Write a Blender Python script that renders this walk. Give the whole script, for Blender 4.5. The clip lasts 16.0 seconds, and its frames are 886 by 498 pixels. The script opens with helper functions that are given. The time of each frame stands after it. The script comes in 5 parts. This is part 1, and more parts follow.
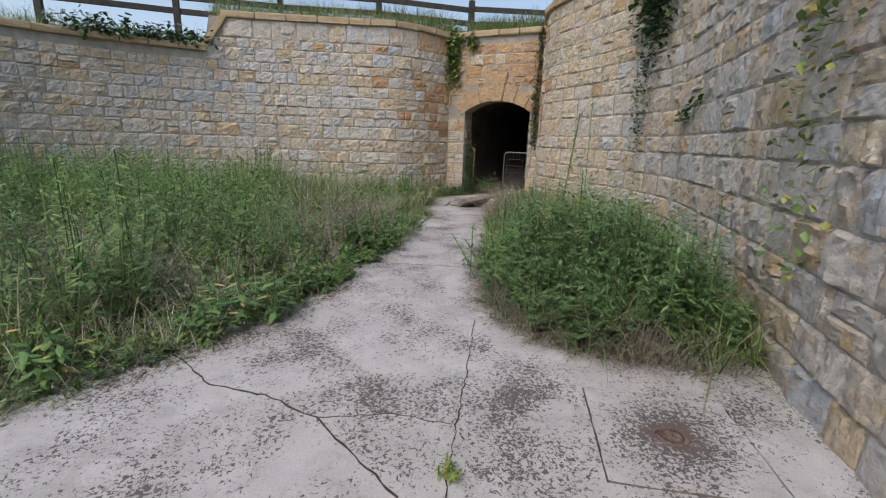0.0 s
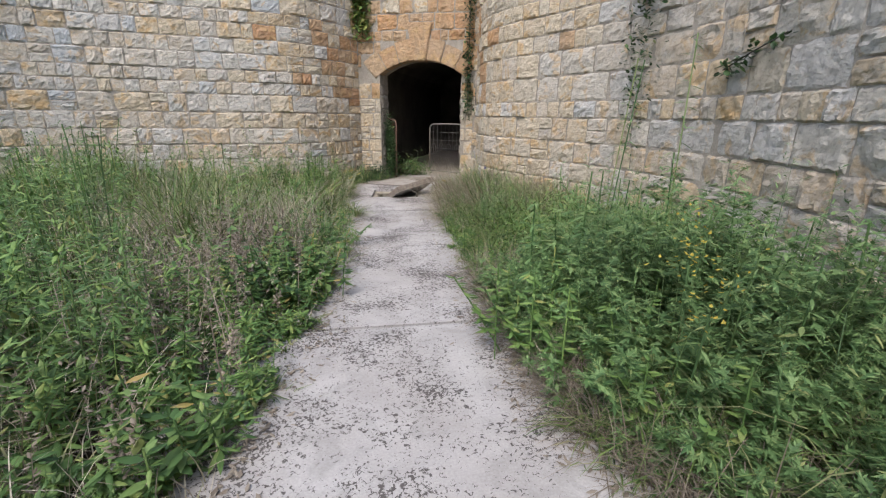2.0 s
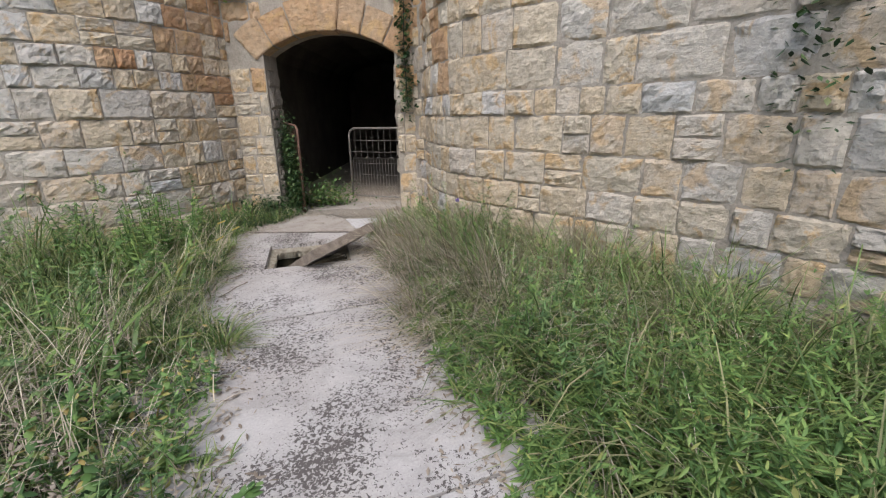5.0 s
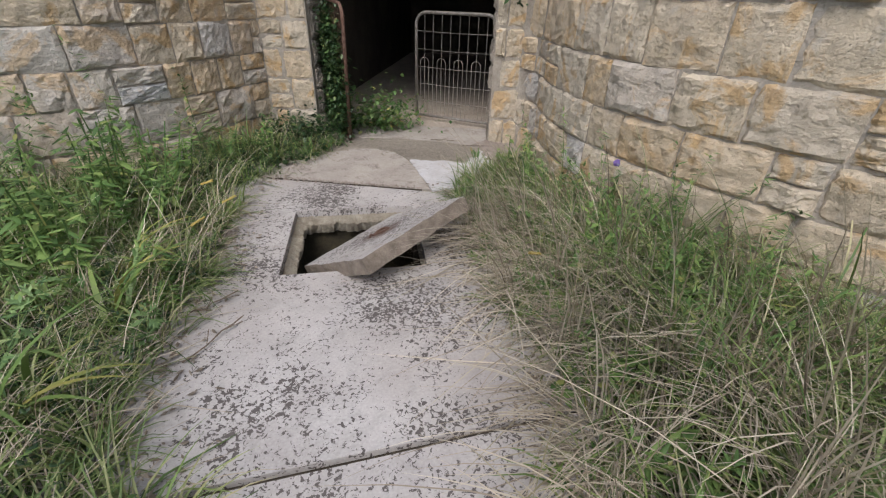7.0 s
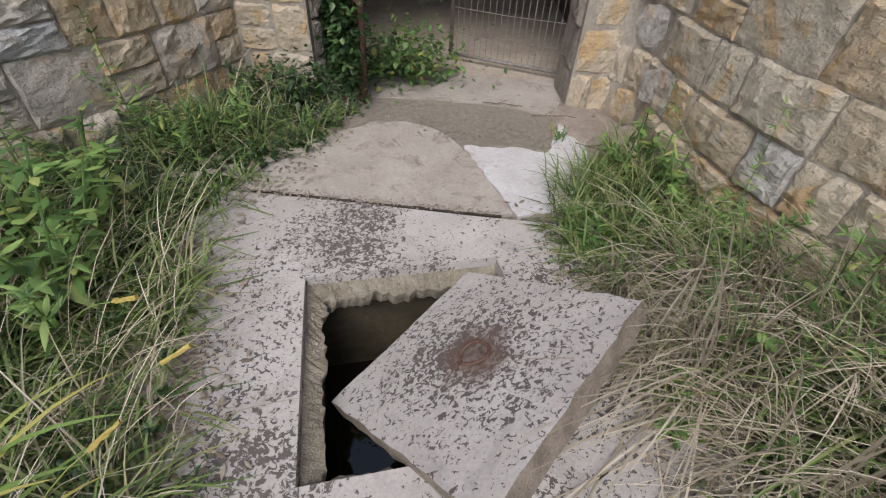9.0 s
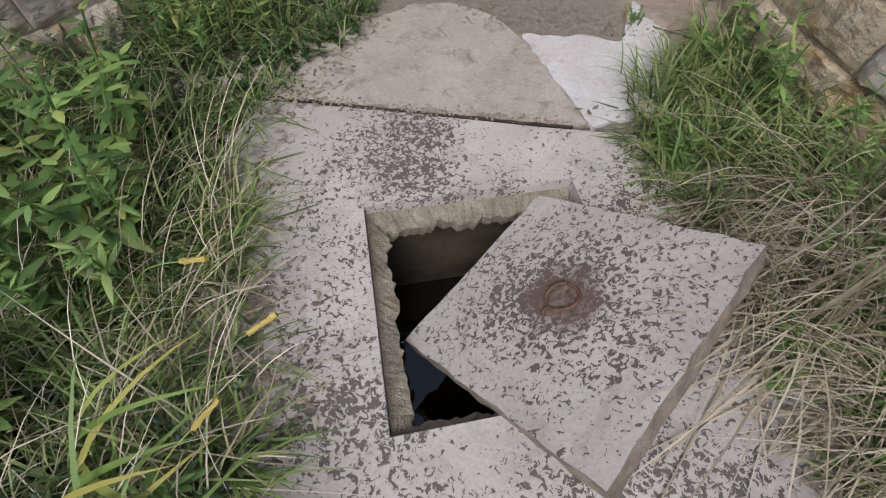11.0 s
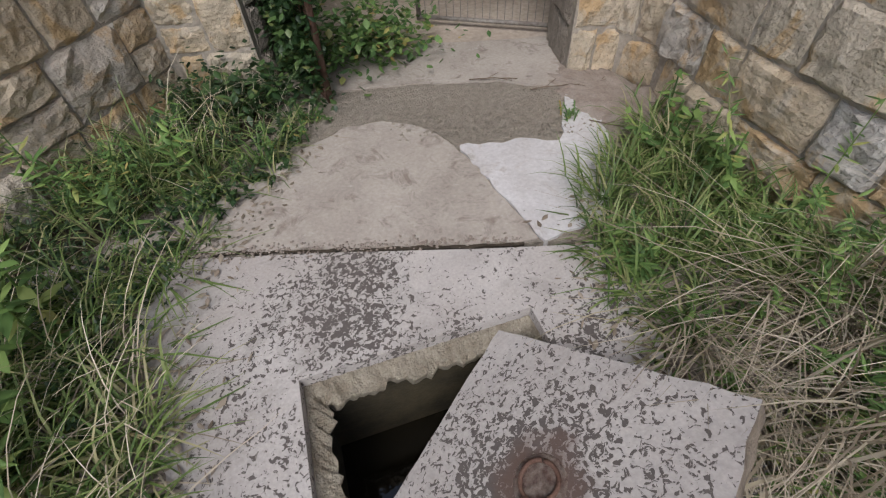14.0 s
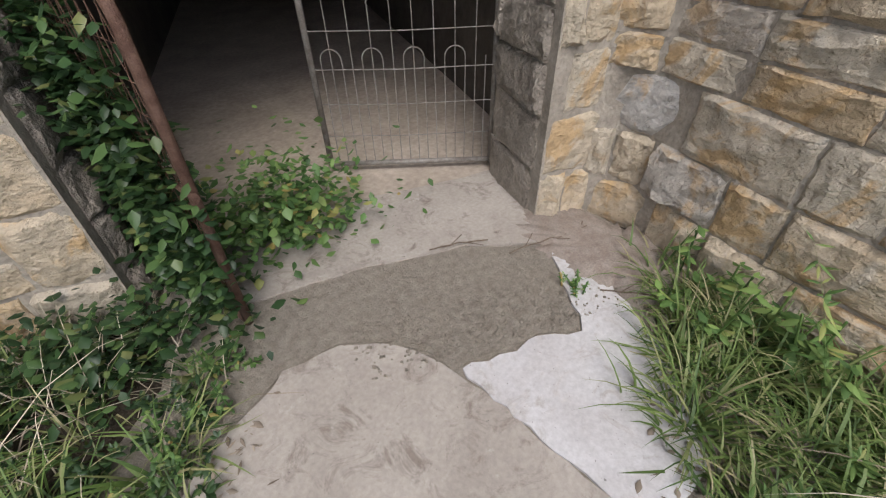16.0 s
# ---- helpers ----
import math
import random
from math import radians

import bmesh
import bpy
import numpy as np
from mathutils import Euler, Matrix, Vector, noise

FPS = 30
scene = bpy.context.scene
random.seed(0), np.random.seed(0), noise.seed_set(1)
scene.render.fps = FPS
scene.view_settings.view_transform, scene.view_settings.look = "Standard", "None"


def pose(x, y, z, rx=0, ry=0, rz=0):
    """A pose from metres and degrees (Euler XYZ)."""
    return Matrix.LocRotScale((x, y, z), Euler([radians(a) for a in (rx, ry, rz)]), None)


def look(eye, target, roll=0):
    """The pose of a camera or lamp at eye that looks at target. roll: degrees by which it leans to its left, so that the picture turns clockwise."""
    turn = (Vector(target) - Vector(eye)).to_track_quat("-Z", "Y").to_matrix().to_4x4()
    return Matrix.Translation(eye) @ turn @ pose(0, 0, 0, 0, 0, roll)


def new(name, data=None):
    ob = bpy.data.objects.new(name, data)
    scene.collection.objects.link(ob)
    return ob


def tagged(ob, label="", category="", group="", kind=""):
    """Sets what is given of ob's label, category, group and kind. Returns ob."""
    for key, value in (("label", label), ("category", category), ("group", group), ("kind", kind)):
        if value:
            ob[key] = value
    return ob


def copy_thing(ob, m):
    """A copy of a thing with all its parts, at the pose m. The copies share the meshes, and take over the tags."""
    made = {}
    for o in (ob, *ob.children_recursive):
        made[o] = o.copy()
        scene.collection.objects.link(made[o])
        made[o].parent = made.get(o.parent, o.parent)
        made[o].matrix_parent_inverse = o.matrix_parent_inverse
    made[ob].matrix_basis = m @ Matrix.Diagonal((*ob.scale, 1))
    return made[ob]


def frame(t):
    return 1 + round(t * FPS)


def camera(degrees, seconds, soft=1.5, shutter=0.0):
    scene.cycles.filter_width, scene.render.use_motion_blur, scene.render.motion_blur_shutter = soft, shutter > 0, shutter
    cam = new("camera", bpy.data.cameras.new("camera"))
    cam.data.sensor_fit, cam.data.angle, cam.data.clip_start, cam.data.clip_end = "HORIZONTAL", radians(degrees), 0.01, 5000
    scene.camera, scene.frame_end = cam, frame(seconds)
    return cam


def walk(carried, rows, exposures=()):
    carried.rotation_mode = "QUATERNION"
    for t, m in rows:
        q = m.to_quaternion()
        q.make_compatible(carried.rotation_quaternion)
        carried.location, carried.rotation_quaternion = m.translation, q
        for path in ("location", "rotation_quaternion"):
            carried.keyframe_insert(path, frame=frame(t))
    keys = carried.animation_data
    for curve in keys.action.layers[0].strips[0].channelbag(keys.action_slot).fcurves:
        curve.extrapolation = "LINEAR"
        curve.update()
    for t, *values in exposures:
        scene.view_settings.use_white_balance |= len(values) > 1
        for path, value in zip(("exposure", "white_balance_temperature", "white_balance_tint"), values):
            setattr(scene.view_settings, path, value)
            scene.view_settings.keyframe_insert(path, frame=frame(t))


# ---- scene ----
cam = camera(90.8, 16.0, soft=1.2)
PATH = [
    (0, (0.524, -2.338, 1.365), (0.424, -0.399, 0.887), 1.9),
    (0.5, (0.395, -1.813, 1.335), (0.491, 0.114, 0.805), 3.1),
    (0.6, (0.355, -1.711, 1.33), (0.465, 0.211, 0.789), 3.7),
    (1, (0.169, -1.303, 1.294), (0.315, 0.604, 0.708), 1.9),
    (1.5, (0.056, -0.769, 1.299), (0.284, 1.124, 0.698), 1.5),
    (2, (-0.116, -0.211, 1.337), (0.237, 1.668, 0.749), 0.7),
    (2.5, (-0.253, 0.323, 1.347), (0.263, 2.155, 0.73), 0.0),
    (3, (-0.252, 0.925, 1.382), (0.347, 2.749, 0.821), -0.5),
    (3.5, (-0.233, 1.474, 1.4), (0.484, 3.271, 0.896), -0.6),
    (4, (-0.133, 2.017, 1.367), (0.583, 3.791, 0.786), -0.9),
    (4.5, (-0.015, 2.549, 1.34), (0.725, 4.296, 0.708), -1.6),
    (4.7, (0.039, 2.741, 1.355), (0.791, 4.495, 0.756), -1.3),
    (6.8, (0.276, 4.94, 1.291), (0.741, 6.691, 0.444), 1.5),
    (7, (0.3, 5.105, 1.299), (0.805, 6.757, 0.292), 1.7),
    (7.5, (0.326, 5.593, 1.298), (0.966, 7.181, 0.265), 2.1),
    (8, (0.227, 6.004, 1.277), (0.862, 7.564, 0.199), 2.6),
    (8.5, (0.189, 6.36, 1.26), (0.775, 7.874, 0.093), 4.0),
    (9, (0.213, 6.646, 1.247), (0.729, 8.059, -0.071), 3.5),
    (9.5, (0.121, 6.827, 1.228), (0.585, 8.054, -0.281), 2.3),
    (10, (0.08, 6.9, 1.23), (0.494, 8.039, -0.361), 1.9),
    (10.2, (0.079, 6.909, 1.236), (0.472, 8.018, -0.382), 2.6),
    (12.3, (0.125, 7.036, 1.21), (0.411, 8.074, -0.475), -1.3),
    (12.5, (0.153, 7.102, 1.217), (0.431, 8.138, -0.471), -1.3),
    (13, (0.243, 7.164, 1.241), (0.556, 8.273, -0.394), -2.5),
    (13.5, (0.296, 7.179, 1.25), (0.737, 8.371, -0.294), -2.3),
    (14, (0.325, 7.203, 1.26), (0.826, 8.443, -0.227), -3.7),
    (14.5, (0.336, 7.255, 1.252), (0.895, 8.511, -0.201), -3.7),
    (15, (0.248, 7.528, 1.244), (0.944, 8.729, -0.197), -0.2),
    (15.5, (0.257, 7.828, 1.317), (1.167, 8.969, -0.051), 1.1),
    (16, (0.465, 8.213, 1.329), (1.482, 9.337, 0.025), -1.4),
]
walk(cam, [(t, look(eye, target, roll)) for t, eye, target, roll in PATH],
     [(0.0, 0.40), (1.5, 0.70), (2.5, 0.83), (4.0, 0.78), (7.0, 0.62), (7.5, 0.68), (8.0, 0.50), (8.5, 0.82), (9.0, 0.64), (10.0, 0.56), (12.5, 0.55), (13.5, 0.42), (14.5, 0.58), (16.0, 0.70)])

# ---- light ----
world = bpy.data.worlds.new("sky")
scene.world = world
world.use_nodes = True
wn = world.node_tree.nodes
sky = wn.new("ShaderNodeTexSky")
sky.sky_type, sky.sun_disc = "NISHITA", False
sky.sun_elevation, sky.sun_rotation = radians(52), radians(212)
sky.air_density, sky.dust_density = 1.0, 2.4
haze = wn.new("ShaderNodeHueSaturation")
haze.inputs["Saturation"].default_value = 0.85
world.node_tree.links.new(sky.outputs[0], haze.inputs["Color"])
world.node_tree.links.new(haze.outputs[0], wn["Background"].inputs[0])
wn["Background"].inputs[1].default_value = 0.15
sun = new("sun", bpy.data.lights.new("sun", "SUN"))
sun.data.energy, sun.data.angle, sun.data.color = 1.1, radians(30), (1.0, 0.98, 0.95)
sun.matrix_world = look((-5, -8, 13), (0, 0, 0))


# ---- materials ----
def material(name, rough=0.85, metal=0.0):
    m = bpy.data.materials.new(name)
    m.use_nodes = True
    b = m.node_tree.nodes["Principled BSDF"]
    b.inputs["Roughness"].default_value, b.inputs["Metallic"].default_value = rough, metal
    return m, m.node_tree, b


def node(tree, kind, **values):
    n = tree.nodes.new(kind)
    for k, v in values.items():
        if k in n.inputs:
            n.inputs[k].default_value = v
        else:
            setattr(n, k, v)
    return n


def coords(tree, kind="Position"):
    if kind == "Position":
        return tree.nodes.new("ShaderNodeNewGeometry").outputs["Position"]
    return tree.nodes.new("ShaderNodeTexCoord").outputs["Object"]


def noise_tex(tree, at, scale, detail=4.0, rough=0.55, distort=0.0):
    n = node(tree, "ShaderNodeTexNoise", Scale=scale, Detail=detail, Roughness=rough, Distortion=distort)
    tree.links.new(at, n.inputs["Vector"])
    return n.outputs["Fac"]


def ramp(tree, fac, stops, kind="LINEAR"):
    r = tree.nodes.new("ShaderNodeValToRGB")
    r.color_ramp.interpolation = kind
    e = r.color_ramp.elements
    while len(e) < len(stops):
        e.new(0.5)
    for el, (p, c) in zip(e, stops):
        el.position = p
        el.color = (*c, 1) if len(c) == 3 else c
    tree.links.new(fac, r.inputs[0])
    return r.outputs[0]


def grey(v):
    return (v, v, v)


def mix(tree, fac, a, b, mode="MIX"):
    n = tree.nodes.new("ShaderNodeMix")
    n.data_type, n.blend_type = "RGBA", mode
    for sock, v in ((n.inputs["Factor"], fac), (n.inputs["A"], a), (n.inputs["B"], b)):
        if isinstance(v, (int, float)):
            sock.default_value = v
        elif isinstance(v, tuple):
            sock.default_value = (*v, 1)
        else:
            tree.links.new(v, sock)
    return n.outputs["Result"]


def maths(tree, op, a, b=0.0):
    n = tree.nodes.new("ShaderNodeMath")
    n.operation = op
    for sock, v in zip(n.inputs, (a, b)):
        if isinstance(v, (int, float)):
            sock.default_value = v
        else:
            tree.links.new(v, sock)
    return n.outputs[0]


def bump(tree, bsdf, height, strength, dist, before=None):
    n = node(tree, "ShaderNodeBump", Strength=strength, Distance=dist)
    tree.links.new(height, n.inputs["Height"])
    if before is not None:
        tree.links.new(before, n.inputs["Normal"])
    tree.links.new(n.outputs[0], bsdf.inputs["Normal"])
    return n.outputs[0]


def chance(tree):
    a = tree.nodes.new("ShaderNodeObjectInfo").outputs["Random"]
    b = tree.nodes.new("ShaderNodeNewGeometry").outputs["Random Per Island"]
    return maths(tree, "FRACT", maths(tree, "ADD", a, b))


def stone_material(name, stops, stain=0.5, pale=0.5, crust=(0.52, 0.485, 0.44), blue=0.35):
    m, t, b = material(name, 0.92)
    p = coords(t)
    who = chance(t)
    c = ramp(t, who, stops, "LINEAR")
    shift = node(t, "ShaderNodeVectorMath", operation="ADD")
    t.links.new(p, shift.inputs[0])
    t.links.new(maths(t, "MULTIPLY", who, 37.0), shift.inputs[1])
    own = shift.outputs[0]
    n2 = noise_tex(t, p, 16, 7, 0.68)
    n3 = noise_tex(t, p, 75, 4, 0.62)
    # each stone has its own clouding of grey crust and fresh ochre breaks
    c = mix(t, ramp(t, noise_tex(t, own, 5.5, 6, 0.62, 0.8), [(0.46, grey(0)), (0.56, grey(pale))]), c, crust)
    c = mix(t, ramp(t, noise_tex(t, own, 4.0, 6, 0.62, 0.8), [(0.54, grey(0)), (0.62, grey(stain * 0.75))]), c, (0.53, 0.35, 0.17))
    c = mix(t, ramp(t, noise_tex(t, own, 7.0, 5, 0.6), [(0.6, grey(0)), (0.7, grey(blue))]), c, (0.42, 0.43, 0.44))
    c = mix(t, 0.8, c, ramp(t, n2, [(0.25, grey(0.5)), (0.5, grey(1.0)), (0.75, grey(1.2))]), "MULTIPLY")
    # weather streaks running down the face
    runs = node(t, "ShaderNodeMapping", vector_type="POINT")
    runs.inputs["Scale"].default_value = (2.6, 2.6, 0.5)
    t.links.new(p, runs.inputs["Vector"])
    c = mix(t, ramp(t, noise_tex(t, runs.outputs[0], 1.0, 5, 0.6), [(0.57, grey(0)), (0.74, grey(0.32))]), c, (0.23, 0.21, 0.165))
    c = mix(t, ramp(t, n3, [(0.62, grey(0)), (0.73, grey(0.6))]), c, (0.10, 0.085, 0.065))
    t.links.new(c, b.inputs["Base Color"])
    k = bump(t, b, noise_tex(t, own, 7.0, 8, 0.6), 0.8, 0.06)
    beds = node(t, "ShaderNodeMapping", vector_type="POINT")
    beds.inputs["Scale"].default_value = (4.0, 4.0, 13.0)
    t.links.new(own, beds.inputs["Vector"])
    k = bump(t, b, noise_tex(t, beds.outputs[0], 1.0, 6, 0.65), 0.7, 0.045, k)
    k = bump(t, b, n2, 0.7, 0.03, k)
    bump(t, b, n3, 0.5, 0.008, k)
    return m


MIXED = [(0.0, (0.49, 0.43, 0.36)), (0.2, (0.55, 0.50, 0.435)), (0.36, (0.47, 0.45, 0.43)), (0.5, (0.52, 0.43, 0.325)),
         (0.62, (0.43, 0.445, 0.465)), (0.76, (0.56, 0.51, 0.445)), (0.88, (0.52, 0.40, 0.27)), (1.0, (0.46, 0.42, 0.375))]
WARM = [(0.0, (0.52, 0.42, 0.30)), (0.3, (0.54, 0.465, 0.36)), (0.55, (0.53, 0.40, 0.255)), (0.8, (0.54, 0.48, 0.39)), (1.0, (0.49, 0.425, 0.34))]
ORANGE = [(0.0, (0.46, 0.26, 0.13)), (0.35, (0.48, 0.32, 0.19)), (0.6, (0.43, 0.23, 0.115)), (0.85, (0.47, 0.33, 0.21)), (1.0, (0.42, 0.28, 0.17))]
STONE = stone_material("pale_sandstone", MIXED, 0.75, 0.4)
STONE_WARM = stone_material("ochre_sandstone", WARM, 1.0, 0.5, (0.55, 0.475, 0.375), 0.3)
STONE_ORANGE = stone_material("iron_stained_sandstone", ORANGE, 0.9, 0.2, (0.50, 0.41, 0.31), 0.0)


def plain_material(name, c1, c2, scale, rough=0.9, bumps=0.4, dist=0.01, metal=0.0):
    m, t, b = material(name, rough, metal)
    p = coords(t)
    n1 = noise_tex(t, p, scale, 6, 0.6)
    n2 = noise_tex(t, p, scale * 9, 4, 0.6)
    c = mix(t, ramp(t, n1, [(0.35, grey(0)), (0.65, grey(1))]), c1, c2)
    c = mix(t, 0.6, c, ramp(t, n2, [(0.3, grey(0.6)), (0.7, grey(1.15))]), "MULTIPLY")
    t.links.new(c, b.inputs["Base Color"])
    k = bump(t, b, n1, bumps, dist * 2)
    bump(t, b, n2, bumps, dist, k)
    return m


MORTAR = plain_material("old_mortar", (0.42, 0.375, 0.32), (0.29, 0.255, 0.215), 6, bumps=0.8, dist=0.012)
DIRT = plain_material("dry_dirt", (0.27, 0.22, 0.19), (0.36, 0.31, 0.275), 14, bumps=0.7, dist=0.008)
# soil, its colour lowered to carry the shade in the gaps between plants
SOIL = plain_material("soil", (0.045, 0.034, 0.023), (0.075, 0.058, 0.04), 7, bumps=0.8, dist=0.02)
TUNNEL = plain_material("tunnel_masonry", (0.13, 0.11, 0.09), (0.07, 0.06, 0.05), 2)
DUSTY = plain_material("dusty_floor", (0.50, 0.43, 0.365), (0.38, 0.32, 0.265), 3)


def worn_material(name, c1, c2, stain, amount):
    """Trowelled concrete with cloudy stains, dark specks and pale scuffs."""
    m, t, b = material(name, 0.88)
    p = coords(t)
    cloud = noise_tex(t, p, 3.2, 7, 0.66, 0.6)
    fine = noise_tex(t, p, 60, 4, 0.6)
    c = mix(t, ramp(t, cloud, [(0.35, grey(0)), (0.65, grey(1))]), c1, c2)
    c = mix(t, ramp(t, noise_tex(t, p, 6.5, 7, 0.72, 1.2), [(0.54, grey(0)), (0.66, grey(amount))]), c, stain)
    c = mix(t, ramp(t, noise_tex(t, p, 11, 6, 0.7), [(0.62, grey(0)), (0.72, grey(0.6))]), c, (0.54, 0.51, 0.475))
    c = mix(t, ramp(t, noise_tex(t, p, 55, 4, 0.65), [(0.68, grey(0)), (0.72, grey(0.7))]), c, (0.10, 0.085, 0.075))
    c = mix(t, 0.5, c, ramp(t, fine, [(0.3, grey(0.72)), (0.7, grey(1.15))]), "MULTIPLY")
    t.links.new(c, b.inputs["Base Color"])
    k = bump(t, b, cloud, 0.4, 0.012)
    bump(t, b, fine, 0.5, 0.004, k)
    return m


PATCH = worn_material("tan_concrete", (0.43, 0.393, 0.355), (0.34, 0.303, 0.272), (0.20, 0.165, 0.14), 0.8)
WHITE = worn_material("white_concrete", (0.58, 0.575, 0.59), (0.49, 0.475, 0.48), (0.34, 0.295, 0.26), 0.6)
GRAVEL = plain_material("gravelly_concrete", (0.41, 0.365, 0.31), (0.30, 0.262, 0.22), 26, bumps=0.9, dist=0.012)
JAMB = plain_material("grey_brown_jamb_stone", (0.40, 0.35, 0.30), (0.27, 0.235, 0.20), 7, bumps=0.8, dist=0.03)
RUST = plain_material("rusty_iron", (0.11, 0.055, 0.04), (0.20, 0.12, 0.09), 25, rough=0.8, metal=0.2)
STEEL = plain_material("weathered_steel", (0.24, 0.21, 0.19), (0.36, 0.34, 0.32), 30, rough=0.6, metal=0.5)
BARK = plain_material("dry_bark", (0.13, 0.095, 0.07), (0.21, 0.165, 0.125), 30)
TIMBER = plain_material("dark_weathered_timber", (0.035, 0.03, 0.028), (0.07, 0.06, 0.055), 9)
EDGE = plain_material("weathered_concrete_edge", (0.33, 0.275, 0.225), (0.19, 0.155, 0.125), 14, bumps=0.9, dist=0.01)
CRUST = plain_material("rust_crusted_concrete", (0.12, 0.07, 0.055), (0.27, 0.22, 0.19), 45, bumps=0.9, dist=0.006)
# the shade inside the pit is put into this dark colour
PIT = plain_material("shaded_pit_wall", (0.085, 0.07, 0.04), (0.04, 0.033, 0.02), 8)
ROUGH = plain_material("broken_concrete", (0.52, 0.47, 0.38), (0.34, 0.29, 0.22), 16, bumps=1.0, dist=0.02)


def concrete_material(name, rusty=0.0):
    m, t, b = material(name, 0.88)
    p = coords(t)
    big = noise_tex(t, p, 0.9, 4)
    mid = noise_tex(t, p, 4.0, 5)
    fine = noise_tex(t, p, 90, 3)
    c = mix(t, ramp(t, mid, [(0.35, grey(0)), (0.65, grey(1))]), (0.495, 0.473, 0.462), (0.41, 0.385, 0.375))
    c = mix(t, ramp(t, big, [(0.4, grey(0)), (0.7, grey(0.5))]), c, (0.37, 0.325, 0.295))
    smear = noise_tex(t, p, 3.0, 6, 0.7, 1.5)
    c = mix(t, ramp(t, smear, [(0.52, grey(0)), (0.62, grey(0.55))]), c, (0.33, 0.31, 0.295))
    fleck = noise_tex(t, p, 50, 3, 0.62, 1.0)
    zone = noise_tex(t, p, 1.7, 4, 0.6)
    bare = maths(t, "MULTIPLY", maths(t, "SUBTRACT", 0.46 if rusty else 0.52, zone), 0.8)
    if rusty:
        far = node(t, "ShaderNodeVectorMath", operation="LENGTH")
        t.links.new(coords(t, "Object"), far.inputs[0])
        bare = maths(t, "ADD", maths(t, "MULTIPLY", bare, 0.4), maths(t, "MULTIPLY", maths(t, "SUBTRACT", far.outputs["Value"], 0.30), 0.5))
    lim = maths(t, "SUBTRACT", fleck, bare)
    mask = ramp(t, lim, [(0.55, grey(0)), (0.57, grey(0.92))])
    c = mix(t, mask, c, mix(t, mid, (0.05, 0.042, 0.038), (0.11, 0.095, 0.088)))
    c = mix(t, 0.5, c, ramp(t, fine, [(0.3, grey(0.75)), (0.7, grey(1.15))]), "MULTIPLY")
    if rusty:
        o = coords(t, "Object")
        ln = node(t, "ShaderNodeVectorMath", operation="LENGTH")
        t.links.new(o, ln.inputs[0])
        d = maths(t, "ADD", ln.outputs["Value"], maths(t, "MULTIPLY", maths(t, "SUBTRACT", noise_tex(t, p, 14, 4), 0.5), 0.16))
        c = mix(t, ramp(t, d, [(rusty * 0.4, grey(0.8)), (rusty * 0.85, grey(0))]), c, (0.12, 0.075, 0.06))
    t.links.new(c, b.inputs["Base Color"])
    k = bump(t, b, mask, 0.5, -0.004)
    bump(t, b, fine, 0.4, 0.003, k)
    return m


CONCRETE = concrete_material("flaking_concrete")
COVER = concrete_material("flaking_concrete_cover", 0.17)


def leaf_material(name, stops, rough=0.6, sheen=0.14):
    m, t, b = material(name, rough)
    p = coords(t)
    c = ramp(t, chance(t), stops)
    c = mix(t, 0.5, c, ramp(t, noise_tex(t, p, 1.3, 3), [(0.3, grey(0.5)), (0.7, grey(1.45))]), "MULTIPLY")
    t.links.new(c, b.inputs["Base Color"])
    trans = t.nodes.new("ShaderNodeBsdfTranslucent")
    t.links.new(c, trans.inputs["Color"])
    ms = t.nodes.new("ShaderNodeMixShader")
    ms.inputs[0].default_value = sheen
    t.links.new(b.outputs[0], ms.inputs[1])
    t.links.new(trans.outputs[0], ms.inputs[2])
    t.links.new(ms.outputs[0], t.nodes["Material Output"].inputs["Surface"])
    return m


GRASS = leaf_material("green_grass", [(0, (0.049, 0.097, 0.024)), (0.3, (0.108, 0.178, 0.043)), (0.6, (0.184, 0.259, 0.076)), (0.85, (0.259, 0.281, 0.119)), (1, (0.410, 0.367, 0.216))])
STRAW = leaf_material("dry_straw", [(0, (0.220, 0.181, 0.133)), (0.35, (0.463, 0.396, 0.307)), (0.75, (0.660, 0.594, 0.484)), (1, (0.286, 0.253, 0.154))], 0.8)
DEAD = leaf_material("dead_weed", [(0, (0.16, 0.125, 0.095)), (0.6, (0.29, 0.24, 0.19)), (1, (0.39, 0.335, 0.27))], 0.85)
WEED = leaf_material("weed_leaf", [(0, (0.057, 0.121, 0.032)), (0.5, (0.121, 0.218, 0.057)), (0.92, (0.218, 0.322, 0.092)), (1, (0.322, 0.322, 0.103))])
BROAD = leaf_material("broad_leaf", [(0, (0.047, 0.103, 0.031)), (0.5, (0.103, 0.197, 0.057)), (0.9, (0.197, 0.300, 0.093)), (1, (0.435, 0.321, 0.114))], 0.5)
FEATHER = leaf_material("feathery_leaf", [(0, (0.066, 0.138, 0.048)), (0.5, (0.138, 0.240, 0.084)), (0.93, (0.240, 0.348, 0.138)), (1, (0.324, 0.348, 0.132))])
IVY = leaf_material("ivy_leaf", [(0, (0.016, 0.040, 0.016)), (0.6, (0.036, 0.080, 0.026)), (0.9, (0.072, 0.132, 0.040)), (1, (0.160, 0.176, 0.064))], 0.45)
BRIGHT = leaf_material("bright_vine_leaf", [(0, (0.09, 0.16, 0.04)), (0.6, (0.18, 0.27, 0.07)), (1, (0.40, 0.36, 0.10))], 0.5)
SPIKE = leaf_material("seed_spike", [(0, (0.36, 0.28, 0.07)), (1, (0.45, 0.36, 0.12))], 0.8)
